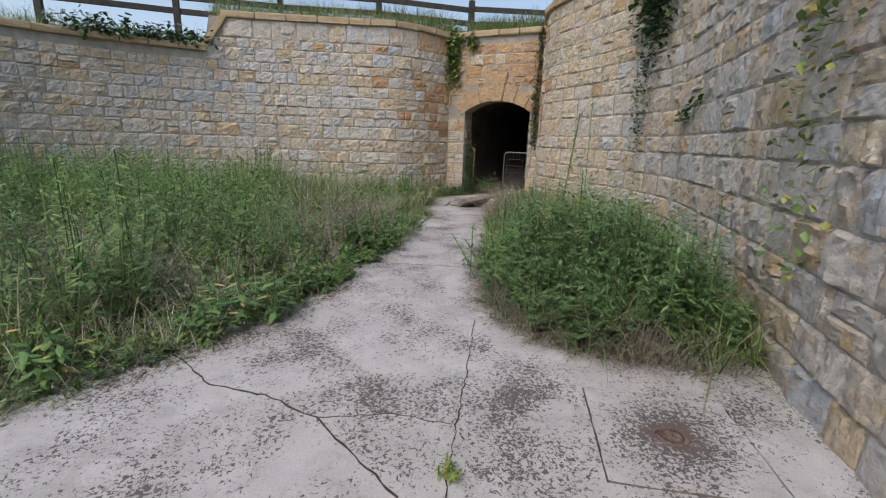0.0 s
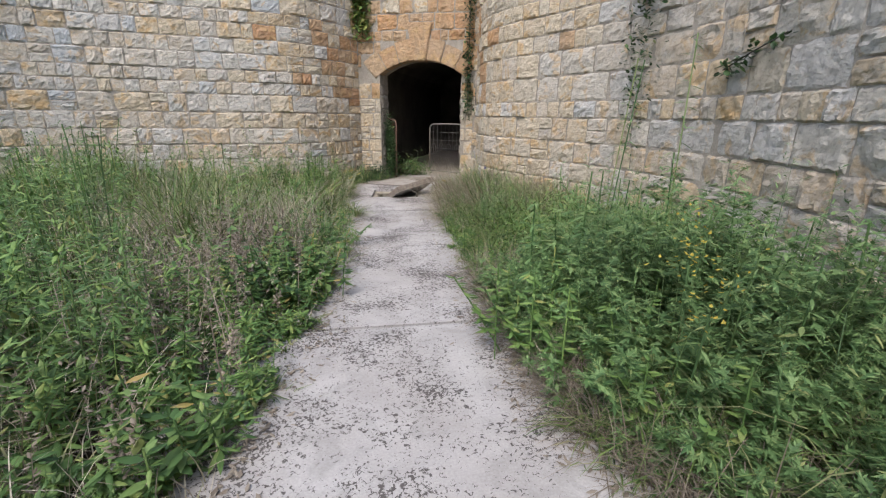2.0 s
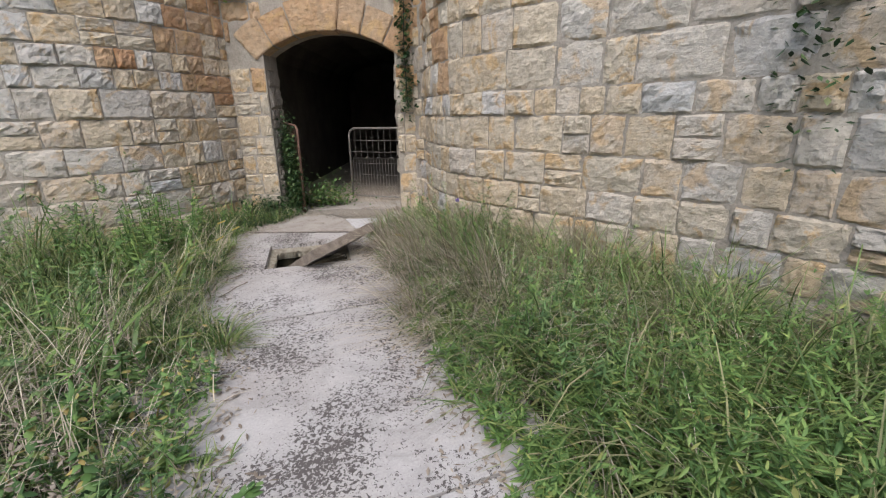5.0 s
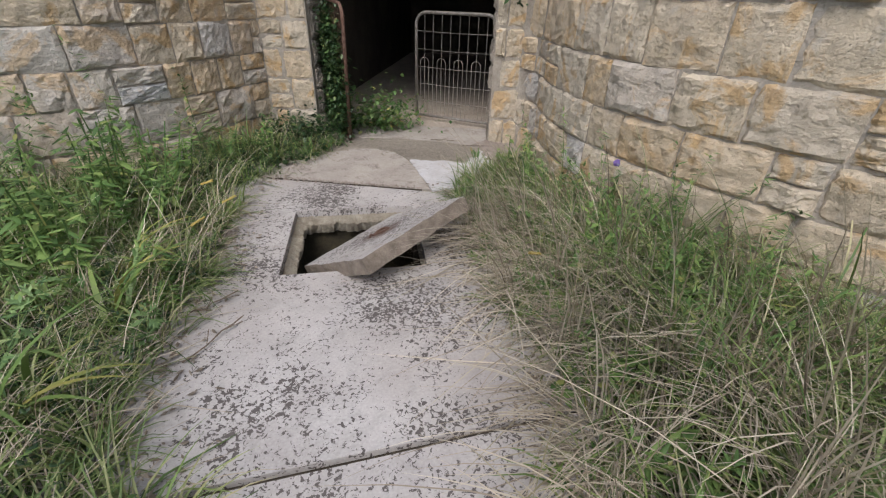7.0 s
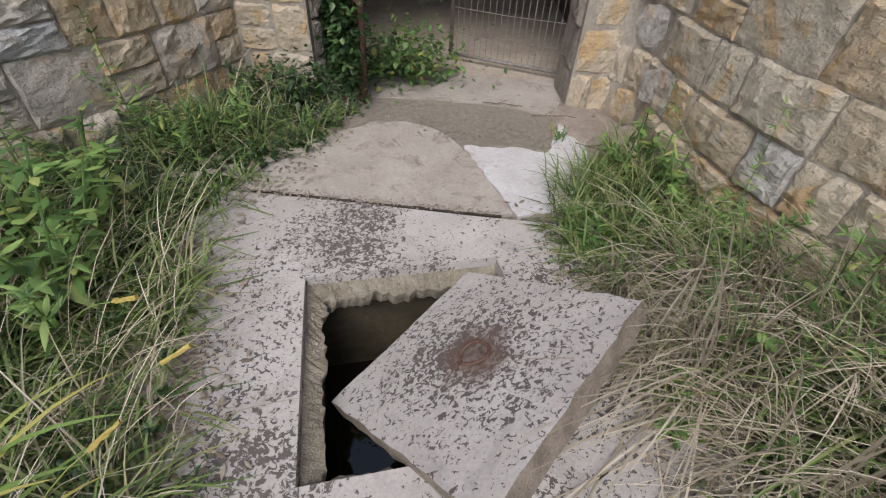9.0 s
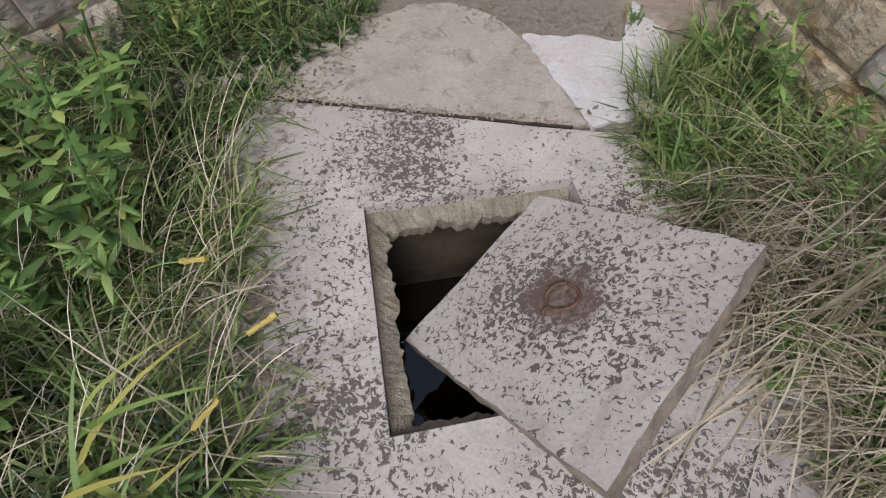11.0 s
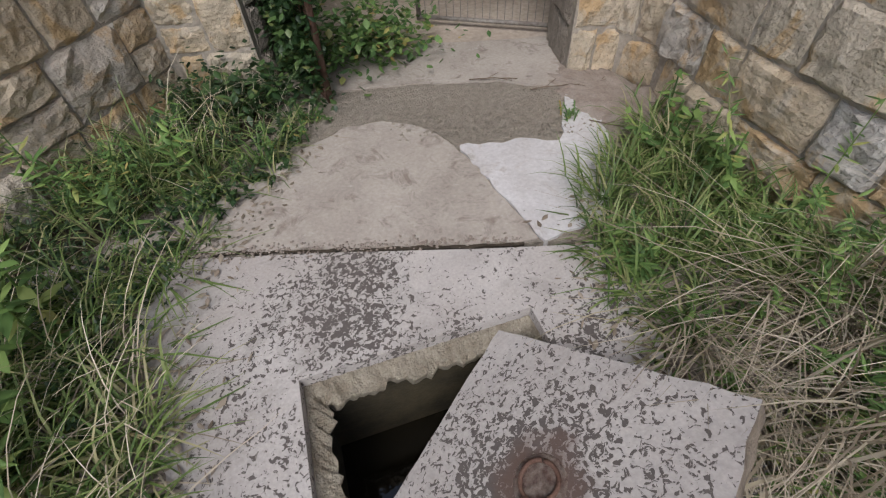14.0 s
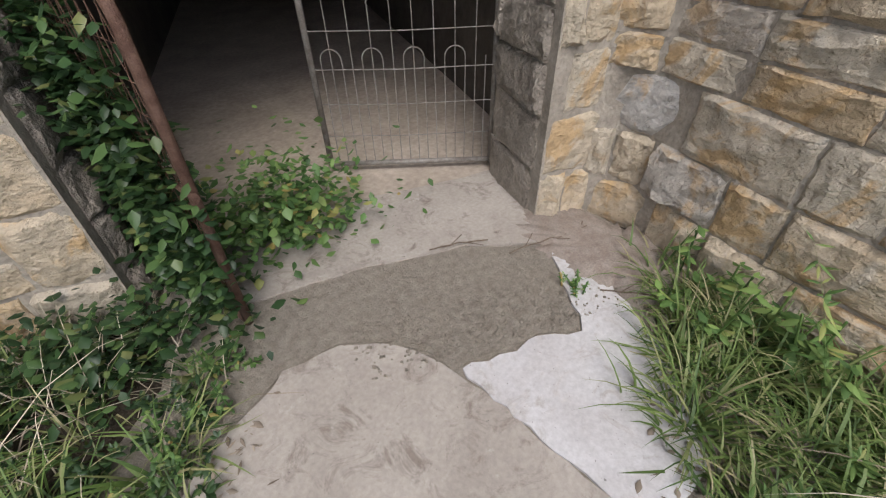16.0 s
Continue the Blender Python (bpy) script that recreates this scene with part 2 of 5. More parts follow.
PURPLE = leaf_material("purple_petals", [(0, (0.20, 0.13, 0.42)), (1, (0.26, 0.18, 0.5))], 0.7)
FLOWER = leaf_material("yellow_flower", [(0, (0.45, 0.33, 0.04)), (1, (0.55, 0.45, 0.08))], 0.7)

water_m, water_t, water_b = material("dark_water", 0.04)
water_b.inputs["Base Color"].default_value = (0.012, 0.010, 0.006, 1)
bump(water_t, water_b, noise_tex(water_t, coords(water_t), 9, 3), 0.15, 0.01)


# ---- mesh helpers ----
def mesh_object(name, verts, faces, mat, parent=None, smooth=False):
    me = bpy.data.meshes.new(name)
    me.from_pydata(verts, [], faces)
    me.materials.append(mat)
    if smooth:
        me.shade_smooth()
    ob = new(name, me)
    ob.parent = parent
    return ob


def part(name, bm, mat, parent=None, label="", smooth=False):
    me = bpy.data.meshes.new(name)
    bmesh.ops.recalc_face_normals(bm, faces=bm.faces)
    bm.to_mesh(me)
    bm.free()
    me.materials.append(mat)
    if smooth:
        me.shade_smooth()
    ob = new(name, me)
    ob.parent = parent
    return tagged(ob, label)


def empty(name, at=(0, 0, 0)):
    ob = new(name)
    ob.location = at
    ob.empty_display_size = 0.2
    return ob


def box(bm, sx, sy, sz, m=None, bevel=0.0):
    g = bmesh.ops.create_cube(bm, size=1.0, matrix=(m or Matrix()) @ Matrix.Diagonal((sx, sy, sz, 1)))
    if bevel:
        es = {e for v in g["verts"] for e in v.link_edges}
        bmesh.ops.bevel(bm, geom=list(es), offset=bevel, segments=2, affect="EDGES", profile=0.6)
    return bm


def tube(bm, pts, r, n=8):
    pts = [Vector(p) for p in pts]
    rings = []
    for i, p in enumerate(pts):
        d = (pts[min(i + 1, len(pts) - 1)] - pts[max(i - 1, 0)]).normalized()
        a = d.orthogonal().normalized() if i == 0 else (rings_a - d * rings_a.dot(d)).normalized()
        rings_a = a
        c = d.cross(a)
        rings.append([bm.verts.new(p + r * (a * math.cos(2 * math.pi * k / n) + c * math.sin(2 * math.pi * k / n))) for k in range(n)])
    for r0, r1 in zip(rings, rings[1:]):
        for k in range(n):
            bm.faces.new((r0[k], r0[(k + 1) % n], r1[(k + 1) % n], r1[k]))
    bm.faces.new(rings[0][::-1])
    bm.faces.new(rings[-1])
    return bm


def spline(pts, step=0.15):
    out = []
    p = [Vector((*q, 0)) for q in pts]
    p = [p[0] * 2 - p[1]] + p + [p[-1] * 2 - p[-2]]
    for i in range(1, len(p) - 2):
        k = max(2, int((p[i + 1] - p[i]).length / step))
        for j in range(k):
            t = j / k
            out.append(0.5 * (2 * p[i] + (p[i + 1] - p[i - 1]) * t + (2 * p[i - 1] - 5 * p[i] + 4 * p[i + 1] - p[i + 2]) * t * t
                              + (3 * p[i] - p[i - 1] - 3 * p[i + 1] + p[i + 2]) * t ** 3))
    out.append(p[-2])
    return out


class Run:
    """A plan line walked with the pit on its right."""

    def __init__(self, pts):
        self.p = pts
        self.s = [0.0]
        for a, b in zip(pts, pts[1:]):
            self.s.append(self.s[-1] + (b - a).length)
        self.length = self.s[-1]

    def at(self, s):
        i = max(0, min(len(self.p) - 2, int(np.searchsorted(self.s, s)) - 1))
        a, b = self.p[i], self.p[i + 1]
        d = (b - a).normalized()
        return a + d * (s - self.s[i]), d

    def face_at(self, s, z):
        p, d = self.at(s)
        e = 0.12
        d = (self.at(min(self.length, s + e))[0] - self.at(max(0, s - e))[0]).normalized()
        m = Matrix(((d.x, -d.y, 0, p.x), (d.y, d.x, 0, p.y), (0, 0, 1, z), (0, 0, 0, 1)))
        return m


# ---- plan ----
LEFT = Run(spline([(-10.4, 1), (-9.9, 3.6), (-8.4, 6.1), (-6.9, 7.5), (-5.2, 8.3), (-3.1, 8.7), (-1.7, 8.88), (-1.1, 9.1), (-0.6, 9.5), (-0.25, 9.9), (-0.08, 10.12)]))
RIGHT = Run(spline([(2.22, 9.13), (2.3, 8.9), (2.18, 8.5), (2.1, 8.1), (2.07, 7.5), (2.2, 6.9), (2.55, 6.15), (2.85, 5.4), (3.08, 4.8), (3.2, 4.0),
                    (3.15, 3.2), (2.8, 1.5), (2.5, 0.24), (2.3, -0.6), (2.05, -2.0), (1.9, -4)]))
PORTAL = Run([Vector((-0.08, 10.08, 0)), Vector((2.30, 9.10, 0))])
BACK = Run(spline([(1.9, -4), (2.2, -6.5), (0.5, -9), (-3, -10), (-7, -8), (-9.8, -3.5), (-10.4, 1)], 0.5))
LOW_END = next(s for s, p in zip(LEFT.s, LEFT.p) if p.x > -5.65)
TOP, LOW = 3.97, 3.22
PO = Vector((2.0, 9.22, 0))
PU = Vector((-0.925, 0.38, 0)).normalized()
PN = Vector((0.38, 0.925, 0)).normalized()
OPEN_W, SPRING, CROWN = 1.77, 2.15, 2.43
ARC_R = ((OPEN_W / 2) ** 2 + (CROWN - SPRING) ** 2) / (2 * (CROWN - SPRING))
ARC_Z = CROWN - ARC_R
rng = random.Random(7)


def wall_sheet(name, run, top, label, recess=-0.003, thick=0.55):
    verts, faces = [], []
    n = len(run.p)
    for i, s in enumerate(run.s):
        m = run.face_at(s, 0)
        h = top(s)
        for y, z in ((recess, -0.5), (recess, h), (recess + thick, h), (recess + thick, -0.5)):
            verts.append(m @ Vector((0, y, z)))
        if i:
            a, b = 4 * (i - 1), 4 * i
            faces += [(a, a + 1, b + 1, b), (a + 1, a + 2, b + 2, b + 1), (a + 2, a + 3, b + 3, b + 2)]
    faces += [(3, 2, 1, 0), (4 * n - 4, 4 * n - 3, 4 * n - 2, 4 * n - 1)]
    return tagged(mesh_object(name, verts, faces, MORTAR), label, "wall", kind="structure")


def block_mesh(name, seed, mat):
    """A rock-faced stone, 1 wide and 1 high, its split face towards -y."""
    r = random.Random(seed)
    xs = [-0.5, -0.455, -0.36, -0.24, -0.1, 0.03, 0.16, 0.29, 0.4, 0.46, 0.5]
    zs = [-0.5, -0.42, -0.28, -0.1, 0.08, 0.25, 0.41, 0.5]
    nx, nz = len(xs), len(zs)
    off = Vector((seed * 7.3, seed * 3.1, 0))
    # a few tilted breaks meet in ridges, as a hammer leaves them
    breaks = [(r.uniform(-1.5, 1.5), r.uniform(-1.3, 1.3), r.uniform(0.45, 1.1)) for _ in range(5)]
    bulge = r.uniform(0.022, 0.046)
    verts, faces = [], []
    for j, z in enumerate(zs):
        for i, x in enumerate(xs):
            rim = i in (0, nx - 1) or j in (0, nz - 1)
            jx = 0.022 * noise.noise(Vector((z * 5, x * 9, seed))) if i in (0, nx - 1) else r.uniform(-0.03, 0.03)
            jz = 0.045 * noise.noise(Vector((x * 5, z * 9, seed + 9))) if j in (0, nz - 1) else r.uniform(-0.03, 0.03)
            px, pz = x + jx, z + jz
            q = Vector((px * 2.4, pz * 1.6, 0)) + off
            t = min(c + a * px + b * pz for a, b, c in breaks) + 0.45 * noise.noise(q * 1.9) + 0.4 * noise.noise(q * 4.5)
            edge = min((0.5 - abs(x)) * 0.40, (0.5 - abs(z)) * 0.27)
            rise = min(1.0, 0.5 + edge / 0.045)
            y = r.uniform(-0.008, 0.003) if rim else -rise * (0.010 + bulge * max(0.0, min(1.25, t)))
            verts.append((px, y, pz))
    for j in range(nz - 1):
        for i in range(nx - 1):
            a = j * nx + i
            faces.append((a, a + 1, a + nx + 1, a + nx))
    ring = list(range(nx)) + [nx * k + nx - 1 for k in range(1, nz)] + [nx * nz - 2 - k for k in range(nx - 1)] + [nx * k for k in range(nz - 2, 0, -1)]
    base, m = len(verts), len(ring)
    for k in ring:
        verts.append((verts[k][0], 0.07, verts[k][2]))
    for k in range(m):
        q = (k + 1) % m
        faces.append((ring[q], ring[k], base + k, base + q))
    me = bpy.data.meshes.new(name)
    me.from_pydata(verts, [], faces)
    me.materials.append(mat)
    return me, np.array(verts), faces


BLOCKS = [block_mesh("stone", k, STONE) for k in range(14)]
BLOCKS_ORANGE = [block_mesh("stone", k + 80, STONE_ORANGE) for k in range(8)]
BLOCKS_JAMB = [block_mesh("stone", k + 110, JAMB) for k in range(6)]
BLOCKS_WARM = [block_mesh("stone", k + 50, STONE_WARM) for k in range(8)]


def lay(wall, spots, near, kinds, limit=300):
    """Stones of a wall: those nearest to a place of the plan one by one, the rest joined."""
    near = Vector(near)
    spots.sort(key=lambda q: (q[0].translation - near).length)
    for m, sx, sz, w in spots[:limit]:
        ob = new("stone", kinds[w][rng.randrange(len(kinds[w]))][0])
        ob.parent = wall
        ob.matrix_basis = m @ Matrix.Rotation(rng.gauss(0, 0.012), 4, "Y") @ Matrix.Rotation(rng.gauss(0, 0.02), 4, "Z") @ Matrix.Diagonal((sx, rng.uniform(0.6, 1.2), sz, 1))
    for w in range(len(kinds)):
        verts, faces, base = [], [], 0
        for m, sx, sz, ww in spots[limit:]:
            if ww != w:
                continue
            _, v, f = kinds[w][rng.randrange(len(kinds[w]))]
            a = np.array(m)
            v = v * (sx, 1, sz)
            verts.append(v @ a[:3, :3].T + a[:3, 3])
            faces += [tuple(i + base for i in q) for q in f]
            base += len(v)
        if verts:
            tagged(mesh_object("stones", np.concatenate(verts).tolist(), faces, kinds[w][0][0].materials[0], wall), kind="stuff")


def courses(top):
    z, out = -0.1, []
    while z < top - 0.2:
        h = rng.uniform(0.2, 0.34)
        if z + h > top - 0.16:
            h = top - z
        out.append((z, h))
        z += h
    return out


def face_spots(run, s0, s1, top, warm, skip=None, rusty=None):
    spots = []
    for z, h in courses(TOP):
        s = s0 + rng.uniform(-0.25, 0)
        while s < s1:
            w = h * rng.uniform(0.75, 1.75)
            a, b = max(s, s0), min(s + w, s1)
            s += w
            if s1 - s < 0.12:
                b, s = s1, s1
            c = (a + b) / 2
            if b - a < 0.07 or z + h > top(c) + 0.02:
                continue
            for a2, b2 in (skip(a, b, z, h) if skip else [(a, b)]):
                if b2 - a2 < 0.07:
                    continue
                parts = [(z, h)] if h < 0.25 or b2 - a2 > 0.4 or rng.random() > 0.22 else [(z, h * 0.5), (z + h * 0.5, h * 0.5)]
                for z2, h2 in parts:
                    m = run.face_at((a2 + b2) / 2, z2 + h2 / 2)
                    kind = 1 if rng.random() < warm(m.translation) else 0
                    if rusty and rng.random() < rusty(m.translation):
                        kind = 2
                    spots.append((m, b2 - a2 - 0.010, h2 - 0.009, kind))
    return spots


def coping(wall, run, s0, s1, top, material_index=0):
    s = s0
    while s < s1 - 0.1:
        w = min(rng.uniform(0.5, 0.85), s1 - s)
        m = run.face_at(s + w / 2, top + 0.065)
        bm = bmesh.new()
        box(bm, w - 0.012, 0.5, 0.14, Matrix.Translation((0, 0.17, 0)), 0.025)
        for v in bm.verts:
            v.co += Vector((0, rng.uniform(-0.012, 0.012), rng.uniform(-0.01, 0.01)))
        ob = part("coping_stone", bm, COPING, wall)
        ob.matrix_basis = m
        s += w


COPING = plain_material("tan_coping_stone", (0.50, 0.38, 0.24), (0.42, 0.30, 0.18), 5, bumps=0.7, dist=0.02)


def left_top(s):
    return LOW if s < LOW_END else TOP


wall_west = wall_sheet("wall_west", LEFT, left_top, "curved retaining wall of pale rock-faced sandstone, its far end stepping down")
wall_east = wall_sheet("wall_east", RIGHT, lambda s: TOP, "tall curved retaining wall of grey and tan rock-faced stone")
tagged(wall_sheet("wall_south", BACK, lambda s: 3.3, "plain stone wall closing the sunken yard", recess=0.0), kind="structure")


# portal wall with its arched opening
def portal_point(s, z, d=0.0):
    return PO + PU * s + PN * d + Vector((0, 0, z))


def arc_z(s, r=ARC_R):
    x = s - OPEN_W / 2
    return ARC_Z + math.sqrt(max(0.0, r * r - x * x))


bm = bmesh.new()
outline = [(2.36, -0.5), (2.36, TOP), (-0.45, TOP), (-0.45, -0.5), (0, -0.5)] + [(OPEN_W * k / 12, arc_z(OPEN_W * k / 12)) for k in range(13)] + [(OPEN_W, -0.5)]
f = bm.faces.new([bm.verts.new(portal_point(s, z, -0.003)) for s, z in outline])
g = bmesh.ops.extrude_face_region(bm, geom=[f])
bmesh.ops.translate(bm, verts=[v for v in g["geom"] if isinstance(v, bmesh.types.BMVert)], vec=PN * 0.5)
wall_north = tagged(part("wall_north", bm, MORTAR), "orange-stained stone gateway wall with an arched opening", "wall", kind="structure")


# ---- floor, tunnel and land ----
def flat_ring(name, outer, hole, z, thick, mat, parent=None, holes=()):
    """A slab with an outline and square holes through it."""
    bm = bmesh.new()
    edges = []
    for loop in (outer, hole, *holes):
        if loop:
            vs = [bm.verts.new((x, y, z)) for x, y in loop]
            edges += [bm.edges.new((vs[i - 1], vs[i])) for i in range(len(vs))]
    bmesh.ops.triangle_fill(bm, use_beauty=True, edges=edges, normal=(0, 0, 1))
    g = bmesh.ops.extrude_face_region(bm, geom=list(bm.faces))
    bmesh.ops.translate(bm, verts=[v for v in g["geom"] if isinstance(v, bmesh.types.BMVert)], vec=(0, 0, -thick))
    return part(name, bm, mat, parent)


def square(cx, cy, side, turn, ragged=0.0, n=1):
    c, s = math.cos(radians(turn)), math.sin(radians(turn))
    h = side / 2
    out = []
    corners = [(-h, -h), (h, -h), (h, h), (-h, h)]
    for (x0, y0), (x1, y1) in zip(corners, corners[1:] + corners[:1]):
        for k in range(n):
            x, y = x0 + (x1 - x0) * k / n, y0 + (y1 - y0) * k / n
            x, y = x + rng.uniform(-ragged, ragged), y + rng.uniform(-ragged, ragged)
            out.append((cx + c * x - s * y, cy + s * x + c * y))
    return out


HATCH = (0.47, 7.525, 0.79, -6.3)
SHUT = (1.575, -0.42, 0.75, -6.0)


def rough_line(pts, step=0.18, amount=0.015):
    out = []
    for (x0, y0), (x1, y1) in zip(pts, pts[1:]):
        k = max(1, int(math.hypot(x1 - x0, y1 - y0) / step))
        for j in range(k):
            t = j / k
            out.append((x0 + (x1 - x0) * t + rng.uniform(-amount, amount), y0 + (y1 - y0) * t + rng.uniform(-amount, amount)))
    return out


pit_edge = [(p.x, p.y) for p in LEFT.p[::4]] + [(p.x + 0.2, p.y + 0.25) for p in PORTAL.p] + [(p.x + 0.15, p.y) for p in RIGHT.p[::4]] + [(p.x, p.y) for p in BACK.p[1:-1]]
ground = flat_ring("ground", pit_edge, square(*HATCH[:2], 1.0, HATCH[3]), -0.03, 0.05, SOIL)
tagged(ground, "soil of the sunken yard, darkened for the shade under the weeds", "ground", kind="structure")
pavement = tagged(empty("pavement"), "cracked pale concrete path with dark flaking lichen", "path", kind="structure")
apron = rough_line([(2.28, -4.0), (2.25, -1.0), (2.5, 0.2), (2.45, 0.55), (1.15, 0.9), (1.05, 2.37)], 0.3) + [(1.05, 2.37)] + [(-0.95, 2.42)] + rough_line([(-0.95, 2.42), (-1.3, 0.6), (-2.4, -0.7), (-3.5, -4.0)], 0.3) + [(-3.5, -4.0)]
flat_ring("slab", apron, square(*SHUT), 0.0, 0.12, CONCRETE, pavement)
for pts in ([(-0.95, 2.45), (1.1, 2.40), (1.15, 4.21), (-0.75, 4.26)], [(-0.75, 4.275), (1.15, 4.225), (1.2, 5.985), (-0.72, 6.02)]):
    flat_ring("slab", pts, None, 0.0, 0.12, CONCRETE, pavement)
flat_ring("slab", [(-0.75, 6.05), (1.4, 6.01), (1.5, 7.92), (0.9, 8.18), (0.32, 8.45), (-0.1, 8.63), (-0.75, 8.9)], square(*HATCH), 0.0, 0.12, CONCRETE, pavement)
flat_ring("bedding", [(-0.6, 8.86), (1.5, 7.95), (2.2, 8.4), (2.3, 9.6), (0.6, 10.2), (0.3, 9.5)], None, -0.006, 0.08, GRAVEL, pavement)
flat_ring("tan_patch", rough_line([(-0.55, 8.84), (-0.1, 8.655), (0.32, 8.475), (0.9, 8.205), (1.10, 8.13), (1.11, 8.4), (1.085, 8.84), (1.01, 9.07), (0.85, 9.22), (0.64, 9.26), (0.3, 9.13), (0.1, 9.0), (-0.25, 8.9), (-0.55, 8.84)], 0.06, 0.01), None, 0.003, 0.1, PATCH, pavement)
flat_ring("white_patch", rough_line([(1.12, 8.12), (1.4, 8.1), (1.70, 8.38), (1.84, 8.7), (1.95, 8.98), (1.86, 9.0), (1.72, 8.85), (1.61, 8.70), (1.55, 8.64), (1.42, 8.73), (1.31, 8.755), (1.20, 8.80), (1.10, 8.84), (1.12, 8.12)], 0.05, 0.012), None, 0.006, 0.1, WHITE, pavement)
flat_ring("gravelly_patch", rough_line([(0.45, 9.2), (0.64, 9.275), (0.86, 9.235), (1.02, 9.09), (1.10, 8.86), (1.21, 8.82), (1.32, 8.775), (1.43, 8.75), (1.55, 8.66), (1.60, 8.72), (1.72, 8.87), (1.84, 9.02), (1.81, 9.09), (1.59, 9.29), (1.17, 9.5), (0.7, 9.66), (0.45, 9.2)], 0.05, 0.01), None, -0.002, 0.1, GRAVEL, pavement)
flat_ring("threshold", rough_line([(0.42, 9.9), (0.7, 9.67), (1.17, 9.51), (1.59, 9.30), (1.83, 9.09), (2.1, 9.0), (2.25, 9.65), (0.62, 10.3), (0.42, 9.9)], 0.12, 0.01), None, 0.003, 0.1, PATCH, pavement)


def strip(name, pts, width, mat, z=0.003):
    """A wandering dirt-filled crack."""
    pts = rough_line(pts, 0.05, 0.008)
    verts, faces = [], []
    for i, (x, y) in enumerate(pts):
        x1, y1 = pts[min(i + 1, len(pts) - 1)]
        x0, y0 = pts[max(i - 1, 0)]
        d = Vector((x1 - x0, y1 - y0)).normalized()
        w = width * rng.uniform(0.3, 1.0) / 2
        verts += [(x - d.y * w, y + d.x * w, z), (x + d.y * w, y - d.x * w, z), (x, y, z - 0.02)]
        if i:
            a, b = 3 * i - 3, 3 * i
            faces += [(a, a + 1, b + 1, b), (a + 1, a + 2, b + 2, b + 1), (a + 2, a, b, b + 2)]
    return mesh_object(name, verts, faces, mat, pavement)


strip("crack", [(-1.3, 0.1), (-0.875, -0.216), (-0.516, -0.29), (-0.18, -0.454), (0.296, -0.913), (0.4, -1.4), (0.5, -1.6)], 0.014, SOIL)
strip("crack", [(0.63, 0.9), (0.603, 0.554), (0.551, -0.114), (0.506, -0.595), (0.48, -1.0), (0.48, -2.0)], 0.009, SOIL)
strip("crack", [(-0.18, -0.45), (0.2, -0.38), (0.55, -0.45)], 0.005, SOIL)
strip("crack", [(-0.3, 8.74), (0.3, 8.47), (0.9, 8.195), (1.1, 8.12)], 0.02, SOIL, 0.004)


def drift(name, cx, cy, rx, ry, high, label):
    """A low ragged drift of dirt."""
    verts, faces = [(cx, cy, high)], []
    n = 140
    for r in (0.5, 0.85, 1.0):
        for k in range(n):
            a = 2 * math.pi * k / n
            w = r * (1 + 0.3 * noise.noise(Vector((math.cos(a) * 1.7 + cx, math.sin(a) * 1.7 + cy, 0)))) + (0.22 * noise.noise(Vector((math.cos(a) * 9 + cx, math.sin(a) * 9 + cy, 3))) + rng.uniform(-0.06, 0.06)) * r
            verts.append((cx + rx * w * math.cos(a), cy + ry * w * math.sin(a), {0.5: high * 0.9, 0.85: high * 0.5, 1.0: -0.005}[r]))
    faces += [(0, 1 + k, 1 + (k + 1) % n) for k in range(n)]
    for q in range(2):
        faces += [(1 + q * n + k, 1 + (q + 1) * n + k, 1 + (q + 1) * n + (k + 1) % n, 1 + q * n + (k + 1) % n) for k in range(n)]
    return tagged(mesh_object(name, verts, faces, DIRT, smooth=True), label, "dirt", kind="stuff")


drift("dirt_drift", -0.46, 7.75, 0.2, 0.95, 0.008, "brown dirt and needles drifted on the concrete edge")
drift("dirt_drift", 2.03, 8.78, 0.26, 0.5, 0.03, "brown dirt and twigs at the foot of the wall")
drift("dirt_drift", 1.45, 7.2, 0.3, 0.9, 0.02, "dry dirt under the flopping grass")

# tunnel behind the arch
verts, faces = [], []
prof = [(-0.32, 0.0), (-0.32, 2.2)] + [(OPEN_W / 2 - (OPEN_W / 2 + 0.32) * math.cos(math.pi * k / 10), 2.2 + 0.55 * math.sin(math.pi * k / 10)) for k in range(1, 10)] + [(OPEN_W + 0.32, 2.2), (OPEN_W + 0.32, 0.0)]
for d in (0.53, 2, 4, 7.5):
    verts += [portal_point(s, z, d) for s, z in prof]
n = len(prof)
for k in range(3):
    faces += [(k * n + i, k * n + i + 1, (k + 1) * n + i + 1, (k + 1) * n + i) for i in range(n - 1)]
faces.append(tuple(range(3 * n, 4 * n)))
tagged(mesh_object("tunnel_vault", verts, faces, TUNNEL), "dark vaulted tunnel of dark brown masonry", "tunnel", kind="structure")
tagged(mesh_object("tunnel_floor", [portal_point(s, -0.004, d) for s, d in ((-0.6, 0.45), (2.4, 0.45), (2.4, 7.6), (-0.6, 7.6))], [(0, 1, 2, 3)], DUSTY), "dusty brown tunnel floor", "floor", kind="structure")

